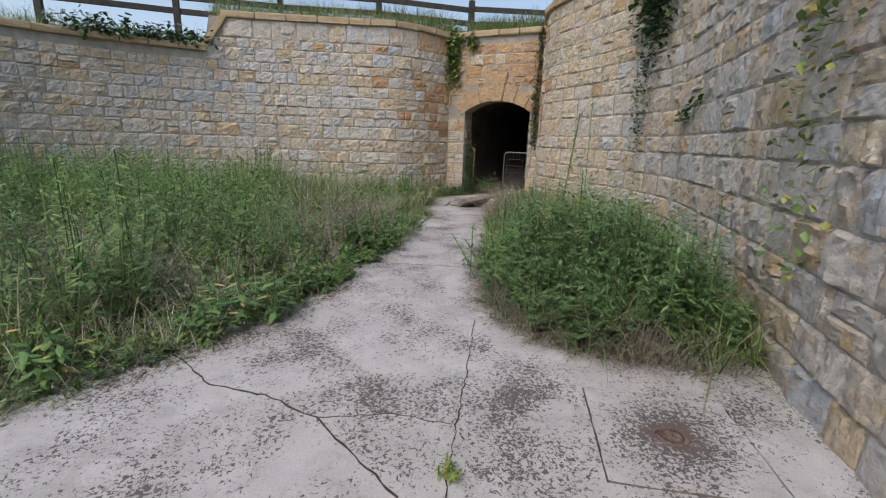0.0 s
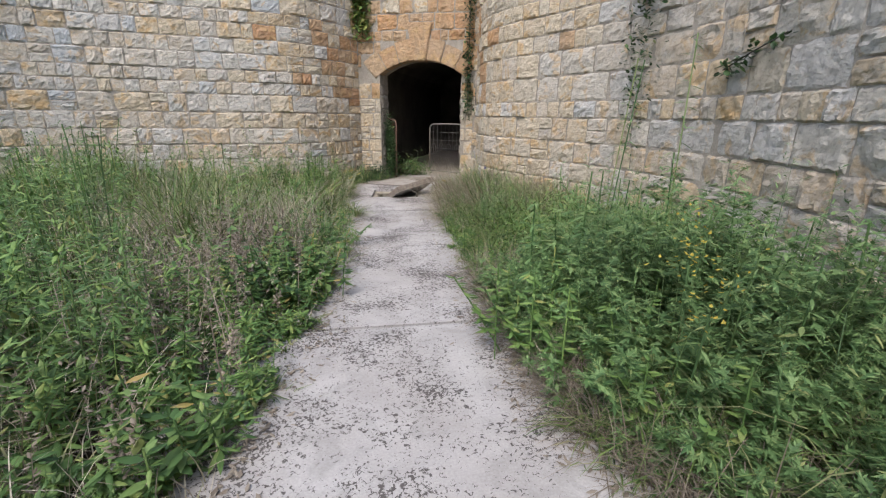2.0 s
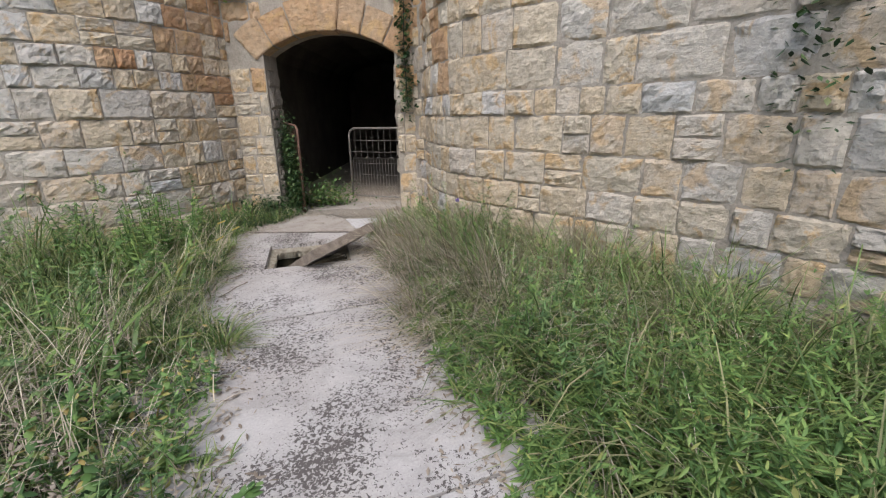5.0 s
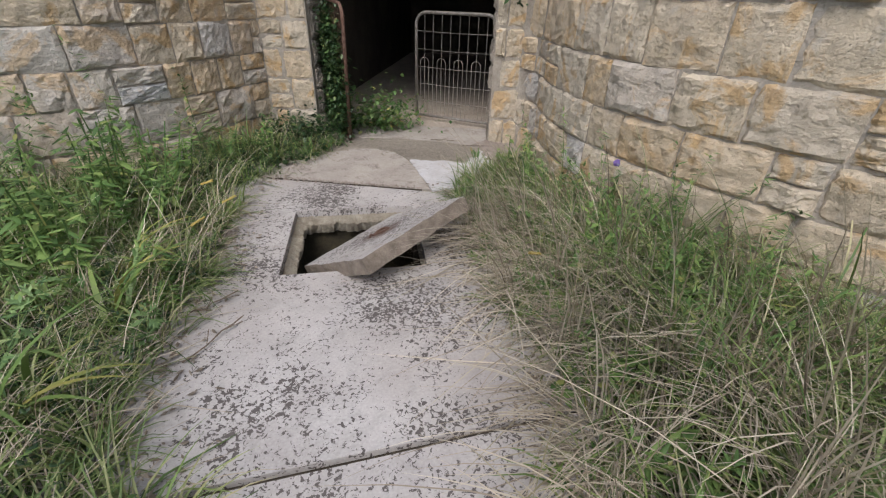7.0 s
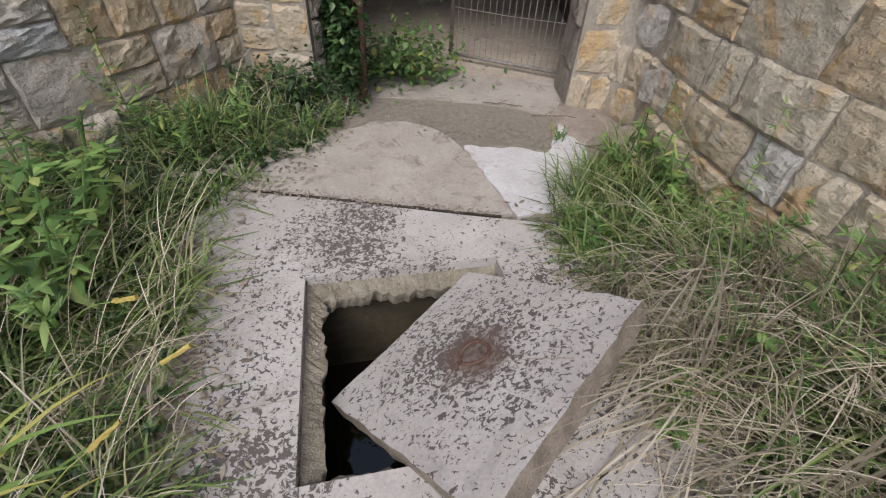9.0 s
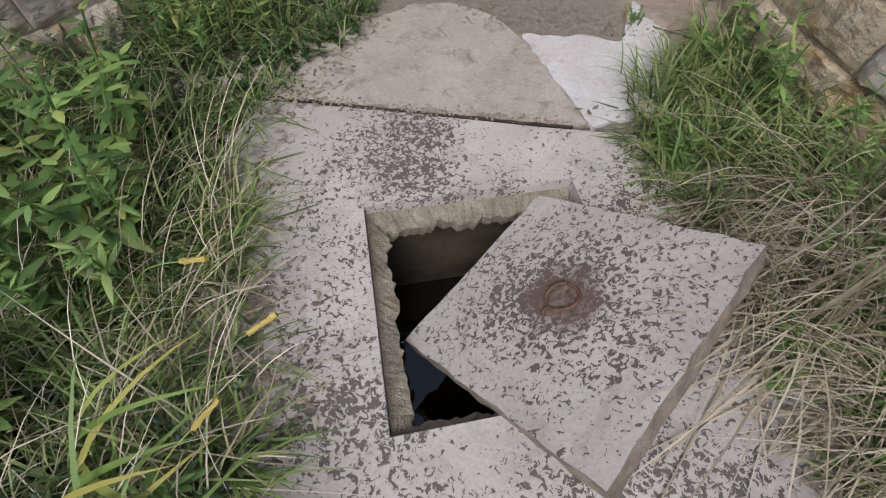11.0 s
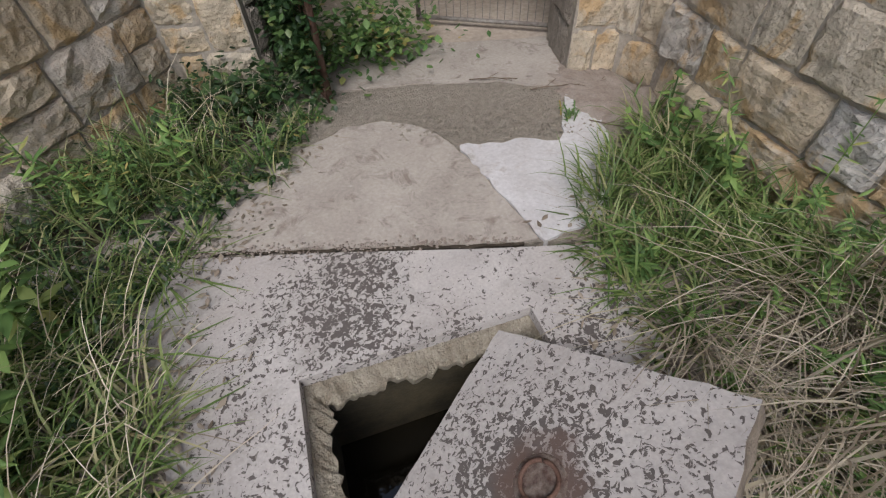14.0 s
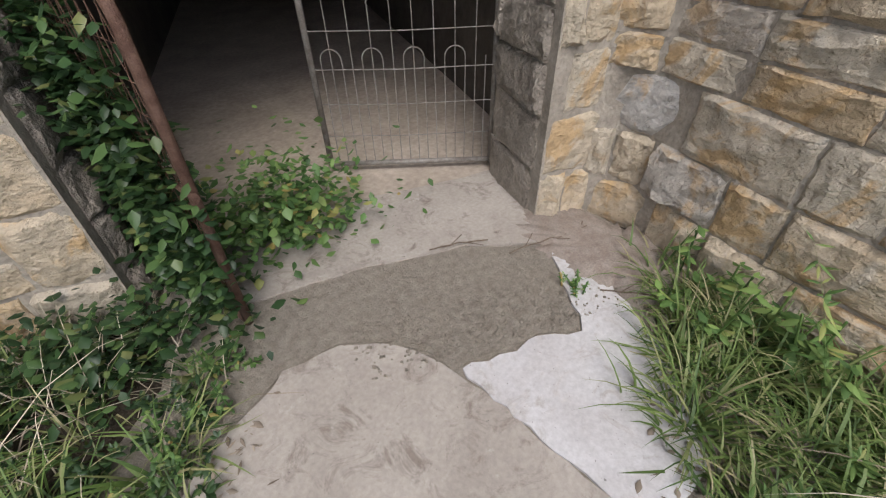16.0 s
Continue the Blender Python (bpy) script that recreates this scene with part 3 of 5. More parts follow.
# land above the walls, out to the horizon
edge = []
for run, top in ((LEFT, left_top), (PORTAL, lambda s: TOP), (RIGHT, lambda s: TOP), (BACK, lambda s: 3.3)):
    edge += [(run.face_at(s, 0) @ Vector((0, 0.3, 0)), top(s) + 0.03) for s in run.s[::3]]
hub = Vector((-2, 2, 0))
RINGS = [(0.0, 0.0), (0.4, 0.12), (1.2, 0.45), (2.6, 0.75), (6, 0.9), (20, 0.2), (80, -1.0), (900, -2.0)]
verts, faces = [], []
for p, z in edge:
    d = (p - hub).normalized()
    for off, up in RINGS:
        q = p + d * off
        up2 = up if p.x > -5.6 else up * 0.5
        verts.append((q.x, q.y, z + up2 + (0.1 * noise.noise(q * 0.5) if 0.2 < off < 50 else 0)))
k = len(RINGS)
for i in range(len(edge)):
    j = (i + 1) % len(edge)
    faces += [(i * k + r, j * k + r, j * k + r + 1, i * k + r + 1) for r in range(k - 1)]
TURF = plain_material("rough_turf", (0.10, 0.13, 0.05), (0.17, 0.15, 0.08), 3, bumps=0.9, dist=0.03)
tagged(mesh_object("land", verts, faces, TURF, smooth=True), "rough grassy land above the retaining walls", "ground", kind="structure")


# ---- open hatch ----
def pit(cx, cy, side, turn):
    root = tagged(empty("hatch_pit", (cx, cy, 0)), "open square concrete manhole with broken rim and dark water", "manhole", kind="structure")
    m = Matrix.Rotation(radians(turn), 4, "Z")
    # lining below the slab
    bm = bmesh.new()
    h, w = side / 2 + 0.002, 0.09
    for a in range(4):
        box(bm, 2 * h + w, w, 1.0, m @ Matrix.Rotation(a * math.pi / 2, 4, "Z") @ Matrix.Translation((-w / 2, h + w / 2, -0.52)))
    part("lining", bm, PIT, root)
    # rebate ledge with a broken inner edge, widest on the two far sides
    n, h0 = 46, side / 2 - 0.002
    inset = (0.03, 0.016, 0.072, 0.062)
    lo_x, hi_x, lo_y, hi_y = -h0 + inset[3], h0 - inset[1], -h0 + inset[0], h0 - inset[2]
    outer, inner = [], []
    for k in range(4 * n):
        a, u = k // n, (k % n) / n
        x, y = ((-1 + 2 * u, -1), (1, -1 + 2 * u), (1 - 2 * u, 1), (-1, 1 - 2 * u))[a]
        chip = inset[a] * (0.45 * noise.noise(Vector((x * 4, y * 4, 2))) + 0.35 * noise.noise(Vector((x * 13, y * 13, 5)))) + rng.uniform(-0.004, 0.004)
        nx, ny = ((0, 1), (-1, 0), (0, -1), (1, 0))[a]
        ix, iy = (lo_x + hi_x) / 2 + x * (hi_x - lo_x) / 2 + nx * chip, (lo_y + hi_y) / 2 + y * (hi_y - lo_y) / 2 + ny * chip
        for store, px, py in ((outer, x * h0, y * h0), (inner, ix, iy)):
            q = m @ Vector((px, py, 0))
            store.append((q.x, q.y))
    half = [((x0 + x1) / 2, (y0 + y1) / 2) for (x0, y0), (x1, y1) in zip(outer, inner)]
    rings = [[(x, y, -0.045 + rng.uniform(-0.004, 0.004)) for x, y in outer], [(x, y, -0.058 + rng.uniform(-0.008, 0.008)) for x, y in half],
             [(x, y, -0.072 + rng.uniform(-0.008, 0.006)) for x, y in inner], [(x * 1.02, y * 1.02, -0.10 + rng.uniform(-0.01, 0.01)) for x, y in inner], [(x * 1.08, y * 1.08, -0.15) for x, y in inner]]
    verts = [v for ring in rings for v in ring]
    q = 4 * n
    faces = [(b * q + i, b * q + (i + 1) % q, (b + 1) * q + (i + 1) % q, (b + 1) * q + i) for b in range(4) for i in range(q)]
    tagged(mesh_object("ledge", verts, faces, ROUGH, root), "crumbling concrete ledge inside the rim")
    bm = bmesh.new()
    bmesh.ops.create_grid(bm, x_segments=1, y_segments=1, size=h, matrix=m @ Matrix.Translation((0, 0, -0.62)))
    part("water", bm, water_m, root, "still black water")
    bm = bmesh.new()
    box(bm, 2 * h + 2 * w, 2 * h + 2 * w, 0.1, m @ Matrix.Translation((0, 0, -1.0)))
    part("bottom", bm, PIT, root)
    return root


pit(*HATCH)


def cover(name, side, thick, label):
    root = tagged(empty(name), label, "manhole cover")
    bm = bmesh.new()
    g = bmesh.ops.create_grid(bm, x_segments=14, y_segments=14, size=side / 2)
    f = bmesh.ops.extrude_face_region(bm, geom=list(bm.faces))
    bmesh.ops.translate(bm, verts=[v for v in f["geom"] if isinstance(v, bmesh.types.BMVert)], vec=(0, 0, -thick))
    for v in bm.verts:
        if max(abs(v.co.x), abs(v.co.y)) > side / 2 - 0.01:
            v.co += Vector((rng.uniform(-0.005, 0.005), rng.uniform(-0.005, 0.005), rng.uniform(-0.003, 0.003)))
    slab = part("slab", bm, COVER, root)
    slab.data.materials.append(EDGE)
    for f in slab.data.polygons:
        f.material_index = 1 if abs(f.normal.z) < 0.5 else 0
    bm = bmesh.new()
    pts = [(0.05 * math.cos(a), 0.05 * math.sin(a), 0.006 + 0.004 * math.sin(a * 2)) for a in np.linspace(0.3, 2 * math.pi + 0.2, 30)]
    tube(bm, pts, 0.0065, 7)
    part("lifting_ring", bm, RUST, root, "rusty iron lifting ring", True)
    bm = bmesh.new()
    tube(bm, [(-0.062 + 0.012 * math.cos(a), 0.014, 0.016 * math.sin(a)) for a in np.linspace(0, math.pi, 9)], 0.006, 6)
    part("staple", bm, RUST, root, "corroded iron staple holding the ring", True)
    bm = bmesh.new()
    bmesh.ops.create_cone(bm, cap_ends=True, segments=24, radius1=0.075, radius2=0.066, depth=0.004, matrix=Matrix.Translation((0, 0, 0.0002)))
    for v in bm.verts:
        v.co.xy *= 1 + 0.12 * noise.noise(v.co * 40)
    part("ring_plate", bm, CRUST, root, "rust-crusted round boss")
    return root


lid = cover("manhole_cover", 0.748, 0.085, "thick concrete cover with rusty ring tipped across the open manhole")
ex = (Vector((0.793, 7.878, -0.048)) - Vector((0.159, 7.494, -0.151))).normalized()
ey = (Vector((0.793, 7.878, -0.048)) - Vector((1.069, 7.282, 0.302)))
ey = (ey - ex * ey.dot(ex)).normalized()
ez = ex.cross(ey)
mid = (Vector((0.159, 7.494, -0.151)) + Vector((1.069, 7.282, 0.302))) / 2
lid.matrix_basis = Matrix(((ex.x, ey.x, ez.x, mid.x), (ex.y, ey.y, ez.y, mid.y), (ex.z, ey.z, ez.z, mid.z), (0, 0, 0, 1)))
shut = cover("manhole_cover", 0.733, 0.085, "flush concrete cover with rusty ring, closed in the path")
shut.matrix_basis = pose(SHUT[0], SHUT[1], 0.002, 0, 0, SHUT[3])


# ---- gates ----
def gate(name, width, height, label, mat, hoops=True):
    """Hinge side at x = 0, in the xz plane."""
    root = tagged(empty(name), label, "gate")
    r = 0.12
    arc = [(0, 0, 0.03), (0, 0, height - r)] + [(r - r * math.cos(a), 0, height - r + r * math.sin(a)) for a in np.linspace(0.2, 1.57, 6)]
    arc += [(width - r + r * math.sin(a), 0, height - r + r * math.cos(a)) for a in np.linspace(0, 1.37, 6)] + [(width, 0, height - r), (width, 0, 0.03)]
    part("frame", tube(bmesh.new(), arc, 0.017, 8), mat, root, smooth=True)
    part("bottom_rail", tube(bmesh.new(), [(-0.01, 0, 0.05), (width + 0.01, 0, 0.05)], 0.015, 8), mat, root, smooth=True)
    if hoops:
        n = 18
        for i in range(1, n):
            x = width * i / n
            top = height - 0.02 if i % 2 == 0 else height * 0.56
            part("picket", tube(bmesh.new(), [(x, 0, 0.05), (x, 0, top)], 0.0028, 5), mat, root)
        for i in range(3, n - 2, 4):
            x, w = width * i / n, width / n
            part("hoop", tube(bmesh.new(), [(x + w - w * math.cos(a), 0.004, height * 0.56 + w * math.sin(a)) for a in np.linspace(0, math.pi, 9)], 0.0035, 5), mat, root)
        for z in (0.2, 0.36, 0.52, 0.68, 0.84):
            part("cross_wire", tube(bmesh.new(), [(0, 0.004, height * z), (width / 2, 0.007, height * z - 0.008), (width, 0.004, height * z)], 0.003, 5), mat, root)
    else:
        for i in range(1, 26):
            x = width * i / 26
            part("mesh_wire", tube(bmesh.new(), [(x + 0.012 * math.sin(z * 37 + i * 3.14), 0.004 * (i % 2), z) for z in np.linspace(0.06, height - 0.04, 22)], 0.0016, 4), mat, root)
        for z in np.linspace(0.12, height - 0.08, 12):
            part("cross_wire", tube(bmesh.new(), [(0, 0, z), (width / 2, 0.01, z - 0.02), (width, 0, z)], 0.0018, 4), mat, root)
        part("latch", tube(bmesh.new(), [(width - 0.1, 0, height * 0.52), (width + 0.04, -0.01, height * 0.53)], 0.012, 6), mat, root, "rusty latch bar")
        part("brace", tube(bmesh.new(), [(width - 0.3, 0, 0.28), (width, 0, 0.07)], 0.014, 6), mat, root, "bent diagonal brace")
    return root


right_leaf = gate("metal_gate", 0.93, 1.13, "galvanised wire gate leaf with rounded corners, half open", STEEL)
right_leaf.matrix_basis = pose(2.22, 9.72, 0.0, 0, 0, math.degrees(math.atan2(10.33 - 9.72, 1.515 - 2.22)))
left_leaf = gate("metal_gate", 0.84, 1.25, "rusty gate leaf with chicken wire, swung open and overgrown", RUST, False)
left_leaf.matrix_basis = pose(0.50, 10.40, 0.0, 0, 3, math.degrees(math.atan2(9.57 - 10.40, 0.653 - 0.50)))


# ---- fence on the bank ----
def fence(pts, base):
    root = tagged(empty("fence", (0, 0, 0)), "dark weathered timber rail fence on the bank above", "fence")
    for x, y in pts:
        bm = bmesh.new()
        box(bm, 0.16, 0.16, 1.7, Matrix.Translation((x, y, base + 0.5)) @ Matrix.Rotation(0.4, 4, "Z"), 0.02)
        part("post", bm, TIMBER, root)
    for (x0, y0), (x1, y1) in zip(pts, pts[1:]):
        a = math.atan2(y1 - y0, x1 - x0)
        for z in (0.35, 0.72, 1.1):
            bm = bmesh.new()
            box(bm, math.hypot(x1 - x0, y1 - y0) + 0.1, 0.06, 0.15, Matrix.Translation(((x0 + x1) / 2, (y0 + y1) / 2, base + z)) @ Matrix.Rotation(a, 4, "Z") @ Matrix.Rotation(rng.uniform(-0.02, 0.02), 4, "Y"), 0.012)
            part("rail", bm, TIMBER, root)
    return root


fence([(-12.5, 7.0), (-10.2, 8.9), (-7.6, 10.3), (-5.0, 11.0), (-2.3, 11.6), (0.4, 12.4), (3.2, 12.6)], 4.2)


# ---- plants ----
gen = np.random.default_rng(5)


def soup(name, verts, faces_n, mat, label, category, parent=None):
    """One mesh out of many alike pieces: verts (pieces, points, 3) and the faces of one piece."""
    n, k, _ = verts.shape
    flat = [i for f in faces_n for i in f]
    loops = (np.array(flat)[None, :] + (np.arange(n) * k)[:, None]).ravel()
    sizes = np.tile([len(f) for f in faces_n], n)
    starts = np.concatenate(([0], np.cumsum(sizes)[:-1]))
    me = bpy.data.meshes.new(name)
    me.vertices.add(n * k)
    me.vertices.foreach_set("co", verts.reshape(-1).astype(np.float32))
    me.loops.add(len(loops))
    me.loops.foreach_set("vertex_index", loops.astype(np.int32))
    me.polygons.add(len(sizes))
    me.polygons.foreach_set("loop_start", starts.astype(np.int32))
    me.update(calc_edges=True)
    me.materials.append(mat)
    ob = new(name, me)
    ob.parent = parent
    if label:
        tagged(ob, label, category, kind="stuff")
    return ob


def blade_verts(root, length, width, az, tilt, bend, segs=4):
    n = len(root)
    pos, out = root.copy(), []
    side = np.stack([-np.sin(az), np.cos(az), np.zeros(n)], 1)
    for j in range(segs + 1):
        w = (width * (1 - (j / segs) ** 1.6) * 0.5 + 0.0004)[:, None]
        if j == segs:
            out.append(pos)
        else:
            out += [pos - side * w, pos + side * w]
        ang = tilt + bend * (j + 0.5) / segs
        step = np.stack([np.sin(ang) * np.cos(az), np.sin(ang) * np.sin(az), np.cos(ang)], 1)
        pos = pos + step * (length / segs)[:, None]
        pos[:, 2] = np.maximum(pos[:, 2], 0.008)
    return np.stack(out, 1)


def blade_faces(segs=4):
    f = [(2 * j, 2 * j + 1, 2 * j + 3, 2 * j + 2) for j in range(segs - 1)]
    return f + [(2 * segs - 2, 2 * segs - 1, 2 * segs)]


def leaf_verts(at, az, pitch, length, width, fold=0.25):
    """Pointed leaves folded along the midrib, 6 points each."""
    n = len(at)
    d = np.stack([np.cos(az) * np.cos(pitch), np.sin(az) * np.cos(pitch), np.sin(pitch)], 1)
    s = np.stack([-np.sin(az), np.cos(az), np.zeros(n)], 1)
    u = np.cross(d, s)
    L, W = length[:, None], width[:, None]
    droop = np.array([0, 0, -1.0])[None, :] * L
    p0 = at
    p1 = at + d * L * 0.4
    p2 = at + d * L + droop * 0.18
    a = at + d * L * 0.35 + s * W * 0.5 - u * W * fold
    b = at + d * L * 0.35 - s * W * 0.5 - u * W * fold
    a2 = at + d * L * 0.7 + s * W * 0.33 - u * W * fold + droop * 0.06
    b2 = at + d * L * 0.7 - s * W * 0.33 - u * W * fold + droop * 0.06
    return np.stack([p0, p1, p2, a, b, a2, b2], 1)


LEAF_FACES = [(0, 1, 3), (0, 4, 1), (1, 2, 5, 3), (1, 4, 6, 2)]


def left_bound(y):
    return np.interp(y, [-4, -0.7, 0.0, 0.66, 2.2, 3.9, 5.9, 6.3, 6.9, 7.3, 8.3, 8.7, 9.0, 9.3, 9.8], [-3.6, -1.75, -1.27, -0.85, -0.52, -0.30, -0.22, -0.48, -0.38, -0.28, -0.32, -0.1, 0.22, 0.5, 0.42])


def right_bound(y):
    return np.interp(y, [0.2, 0.3, 0.7, 1.4, 2.4, 4.0, 5.5, 6.2, 6.9, 7.4, 8.0, 8.25, 8.42, 8.7, 9.0], [2.3, 1.6, 0.93, 0.75, 0.72, 0.86, 0.88, 1.12, 1.12, 1.22, 1.25, 1.5, 1.84, 2.12, 2.4])


RX = np.array([p.x for p in RIGHT.p[::-1]])
RY = np.array([p.y for p in RIGHT.p[::-1]])
o = np.argsort(RY)
RX, RY = RX[o], RY[o]
LX = np.array([p.x for p in LEFT.p])
LY = np.array([p.y for p in LEFT.p])


def scatter_left(n, x0=-9.5, y0=-3.0, far=99.0):
    out = []
    while sum(map(len, out)) < n:
        p = gen.uniform((x0, y0), (0.6, 10.1), (n * 2, 2))
        d = left_bound(p[:, 1]) - p[:, 0]
        wall_y = np.interp(p[:, 0], LX, LY)
        inside = (d > 0) & (d < far) & (p[:, 1] < wall_y - 0.06)
        out.append(p[inside])
    p = np.concatenate(out)[:n]
    return p, left_bound(p[:, 1]) - p[:, 0]


def scatter_right(n, y0=0.25, y1=8.9, far=99.0):
    out = []
    while sum(map(len, out)) < n:
        p = gen.uniform((0.6, y0), (3.3, y1), (n * 2, 2))
        d = p[:, 0] - right_bound(p[:, 1])
        inside = (d > 0) & (d < far) & (p[:, 0] < np.interp(p[:, 1], RY, RX) - 0.05)
        out.append(p[inside])
    p = np.concatenate(out)[:n]
    return p, p[:, 0] - right_bound(p[:, 1])


def ground_z(p, z=-0.02):
    return np.concatenate([p, np.full((len(p), 1), z)], 1)


def smooth01(d, w):
    t = np.clip(d / w, 0, 1)
    return t * t * (3 - 2 * t)


def grass(name, p, h, mat, label, width=(0.004, 0.009), tilt=0.45, bend=(0.4, 1.5), az=None, segs=4):
    n = len(p)
    az = gen.uniform(0, 2 * math.pi, n) if az is None else az
    v = blade_verts(ground_z(p), h, gen.uniform(*width, n), az, np.abs(gen.normal(0, tilt, n)), gen.uniform(*bend, n), segs)
    return soup(name, v, blade_faces(segs), mat, label, "grass")


def stalks(name, p, h, mat, label, per=26, leaf=(0.05, 0.11), wide=0.2, top=1.0, lean=0.18, start=0.15, fold=0.25):
    """Leafy stalks: thin stems with narrow leaves up their length, joined as stuff."""
    n = len(p)
    az, tilt = gen.uniform(0, 2 * math.pi, n), np.abs(gen.normal(0, lean, n))
    stems = blade_verts(ground_z(p), h, np.full(n, 0.006), az, tilt, np.full(n, 0.25), 4)
    soup(name.replace("leaves", "stems"), stems, blade_faces(4), mat, label + ", their stems", "weeds")
    f = gen.uniform(start, top, (n, per))
    ang = tilt[:, None] + 0.125 * f
    d = np.stack([np.sin(ang) * np.cos(az)[:, None], np.sin(ang) * np.sin(az)[:, None], np.cos(ang)], 2)
    at = ground_z(p)[:, None, :] + d * (f * h[:, None])[:, :, None]
    at = at.reshape(-1, 3)
    k = len(at)
    L = gen.uniform(*leaf, k) * (1.15 - 0.6 * f.ravel())
    v = leaf_verts(at, gen.uniform(0, 2 * math.pi, k), gen.uniform(-0.3, 0.9, k), L, L * wide, fold)
    return soup(name, v, LEAF_FACES, mat, label, "weeds")


def tufts(centres, per, spread, lean=1.0):
    """Blades in tufts that splay out from their centres: places, headings and one vigour for each tuft."""
    n = len(centres)
    az0 = gen.uniform(0, 2 * math.pi, (n, per))
    r = np.abs(gen.normal(0, spread, (n, per)))
    p = centres[:, None, :] + np.stack([np.cos(az0), np.sin(az0)], 2) * r[:, :, None]
    az = az0 + gen.normal(0, 0.5, (n, per)) + lean * gen.normal(0, 0.3, (n, 1))
    vigour = np.repeat(gen.uniform(0.55, 1.3, n), per)
    return p.reshape(-1, 2), az.ravel(), vigour


def lobed(name, p, h, mat, label, per=22, leaf=(0.06, 0.11), lean=0.25, start=0.2):
    """Bushy weeds whose leaves are cut into five lobes, joined as stuff."""
    n = len(p)
    az, tilt = gen.uniform(0, 2 * math.pi, n), np.abs(gen.normal(0, lean, n))
    stems = blade_verts(ground_z(p), h, np.full(n, 0.006), az, tilt, np.full(n, 0.25), 4)
    soup(name.replace("leaves", "stems"), stems, blade_faces(4), mat, label + ", their stems", "weeds")
    f = gen.uniform(start, 1.0, (n, per))
    ang = tilt[:, None] + 0.125 * f
    d = np.stack([np.sin(ang) * np.cos(az)[:, None], np.sin(ang) * np.sin(az)[:, None], np.cos(ang)], 2)
    at = (ground_z(p)[:, None, :] + d * (f * h[:, None])[:, :, None]).reshape(-1, 3)
    k = len(at)
    L = gen.uniform(*leaf, k) * (1.2 - 0.5 * f.ravel())
    head, pitch = gen.uniform(0, 2 * math.pi, k), gen.uniform(-0.35, 0.75, k)
    lobes = []
    for along, turn, size in ((0.0, 0.0, 1.0), (0.28, 0.85, 0.5), (0.28, -0.85, 0.5), (0.55, 0.75, 0.36), (0.55, -0.75, 0.36)):
        dv = np.stack([np.cos(head) * np.cos(pitch), np.sin(head) * np.cos(pitch), np.sin(pitch)], 1)
        b = at + dv * (L * along)[:, None]
        a2 = head + turn
        dl = np.stack([np.cos(a2) * np.cos(pitch), np.sin(a2) * np.cos(pitch), np.sin(pitch) - 0.15], 1)
        sd = np.stack([-np.sin(a2), np.cos(a2), gen.uniform(-0.3, 0.3, k)], 1)
        ll = (L * size)[:, None]
        lobes += [b, b + dl * ll * 0.5 + sd * ll * 0.13, b + dl * ll, b + dl * ll * 0.5 - sd * ll * 0.13]
    return soup(name, np.stack(lobes, 1), [(4 * q, 4 * q + 1, 4 * q + 2, 4 * q + 3) for q in range(5)], mat, label, "weeds")


# meadow on the west side
WAVES = [(gen.normal(0, 1, 2), gen.uniform(0, 6.28)) for _ in range(24)]


def patchy(p, scale, k):
    """A soft random field from 0 to 1."""
    t = sum(np.sin(p @ w * scale + f) for w, f in WAVES[k * 8:k * 8 + 8])
    return np.clip(0.5 + t / 5.5, 0, 1)


def thin(p, d, keep):
    m = gen.uniform(0, 1, len(p)) < keep
    return p[m], d[m]


c, d = scatter_left(1500)
a = patchy(c, 1.5, 0)
c, d = thin(c, d, 0.35 + 0.65 * a)
p, az, vig = tufts(c, 34, 0.07)
h = np.repeat((0.2 + 0.55 * smooth01(d, 1.5)) * (0.5 + 0.9 * patchy(c, 1.5, 0)), 34) * vig * gen.uniform(0.5, 1.25, len(p))
grass("grass_meadow", p, h, GRASS, "tall unkempt green grass filling the sunken yard", (0.006, 0.013), 0.42, (0.5, 2.0), az)
c, d = scatter_left(420, far=1.6)
p, az, vig = tufts(c, 26, 0.05)
grass("grass_verge", p, np.repeat(0.16 + 0.25 * smooth01(d, 1.0), 26) * vig * gen.uniform(0.5, 1.4, len(p)), GRASS, "shaggy grass along the edge of the path", (0.004, 0.010), 0.6, (0.8, 2.4), az)
p, d = scatter_left(30000, far=4.5)
p, d = thin(p, d, np.clip(patchy(p, 1.2, 1) * 1.6 - 0.75, 0.04, 1) + 0.5 * np.exp(-((p[:, 0] + 1.2) ** 2 / 0.2 + (p[:, 1] - 3.2) ** 2 / 2.5)))
grass("dry_grass", p, (0.25 + 0.4 * smooth01(d, 1.0)) * gen.uniform(0.5, 1.3, len(p)), STRAW, "dry pale grass stems among the green", (0.0025, 0.006), 0.6, (0.3, 2.1))
p, d = scatter_left(5200)
p, d = thin(p, d, np.clip(patchy(p, 1.0, 2) * 1.9 - 0.5, 0.06, 1))
stalks("weed_leaves", p, (0.25 + 0.75 * smooth01(d, 1.3)) * gen.uniform(0.5, 1.3, len(p)), WEED, "tall leafy green weeds in the meadow", 34, (0.06, 0.13), 0.24, 1.0, 0.26)
c, d = scatter_left(520)
c, d = thin(c, d, patchy(c, 1.3, 0))
lobed("bushy_leaves", c, (0.25 + 0.6 * smooth01(d, 1.2)) * gen.uniform(0.6, 1.15, len(c)), FEATHER, "bushy green weeds with cut leaves in the meadow", 26, (0.07, 0.13), 0.35)
p, d = scatter_left(2300, far=1.4)
shady = p[p[:, 1] > 5.9]
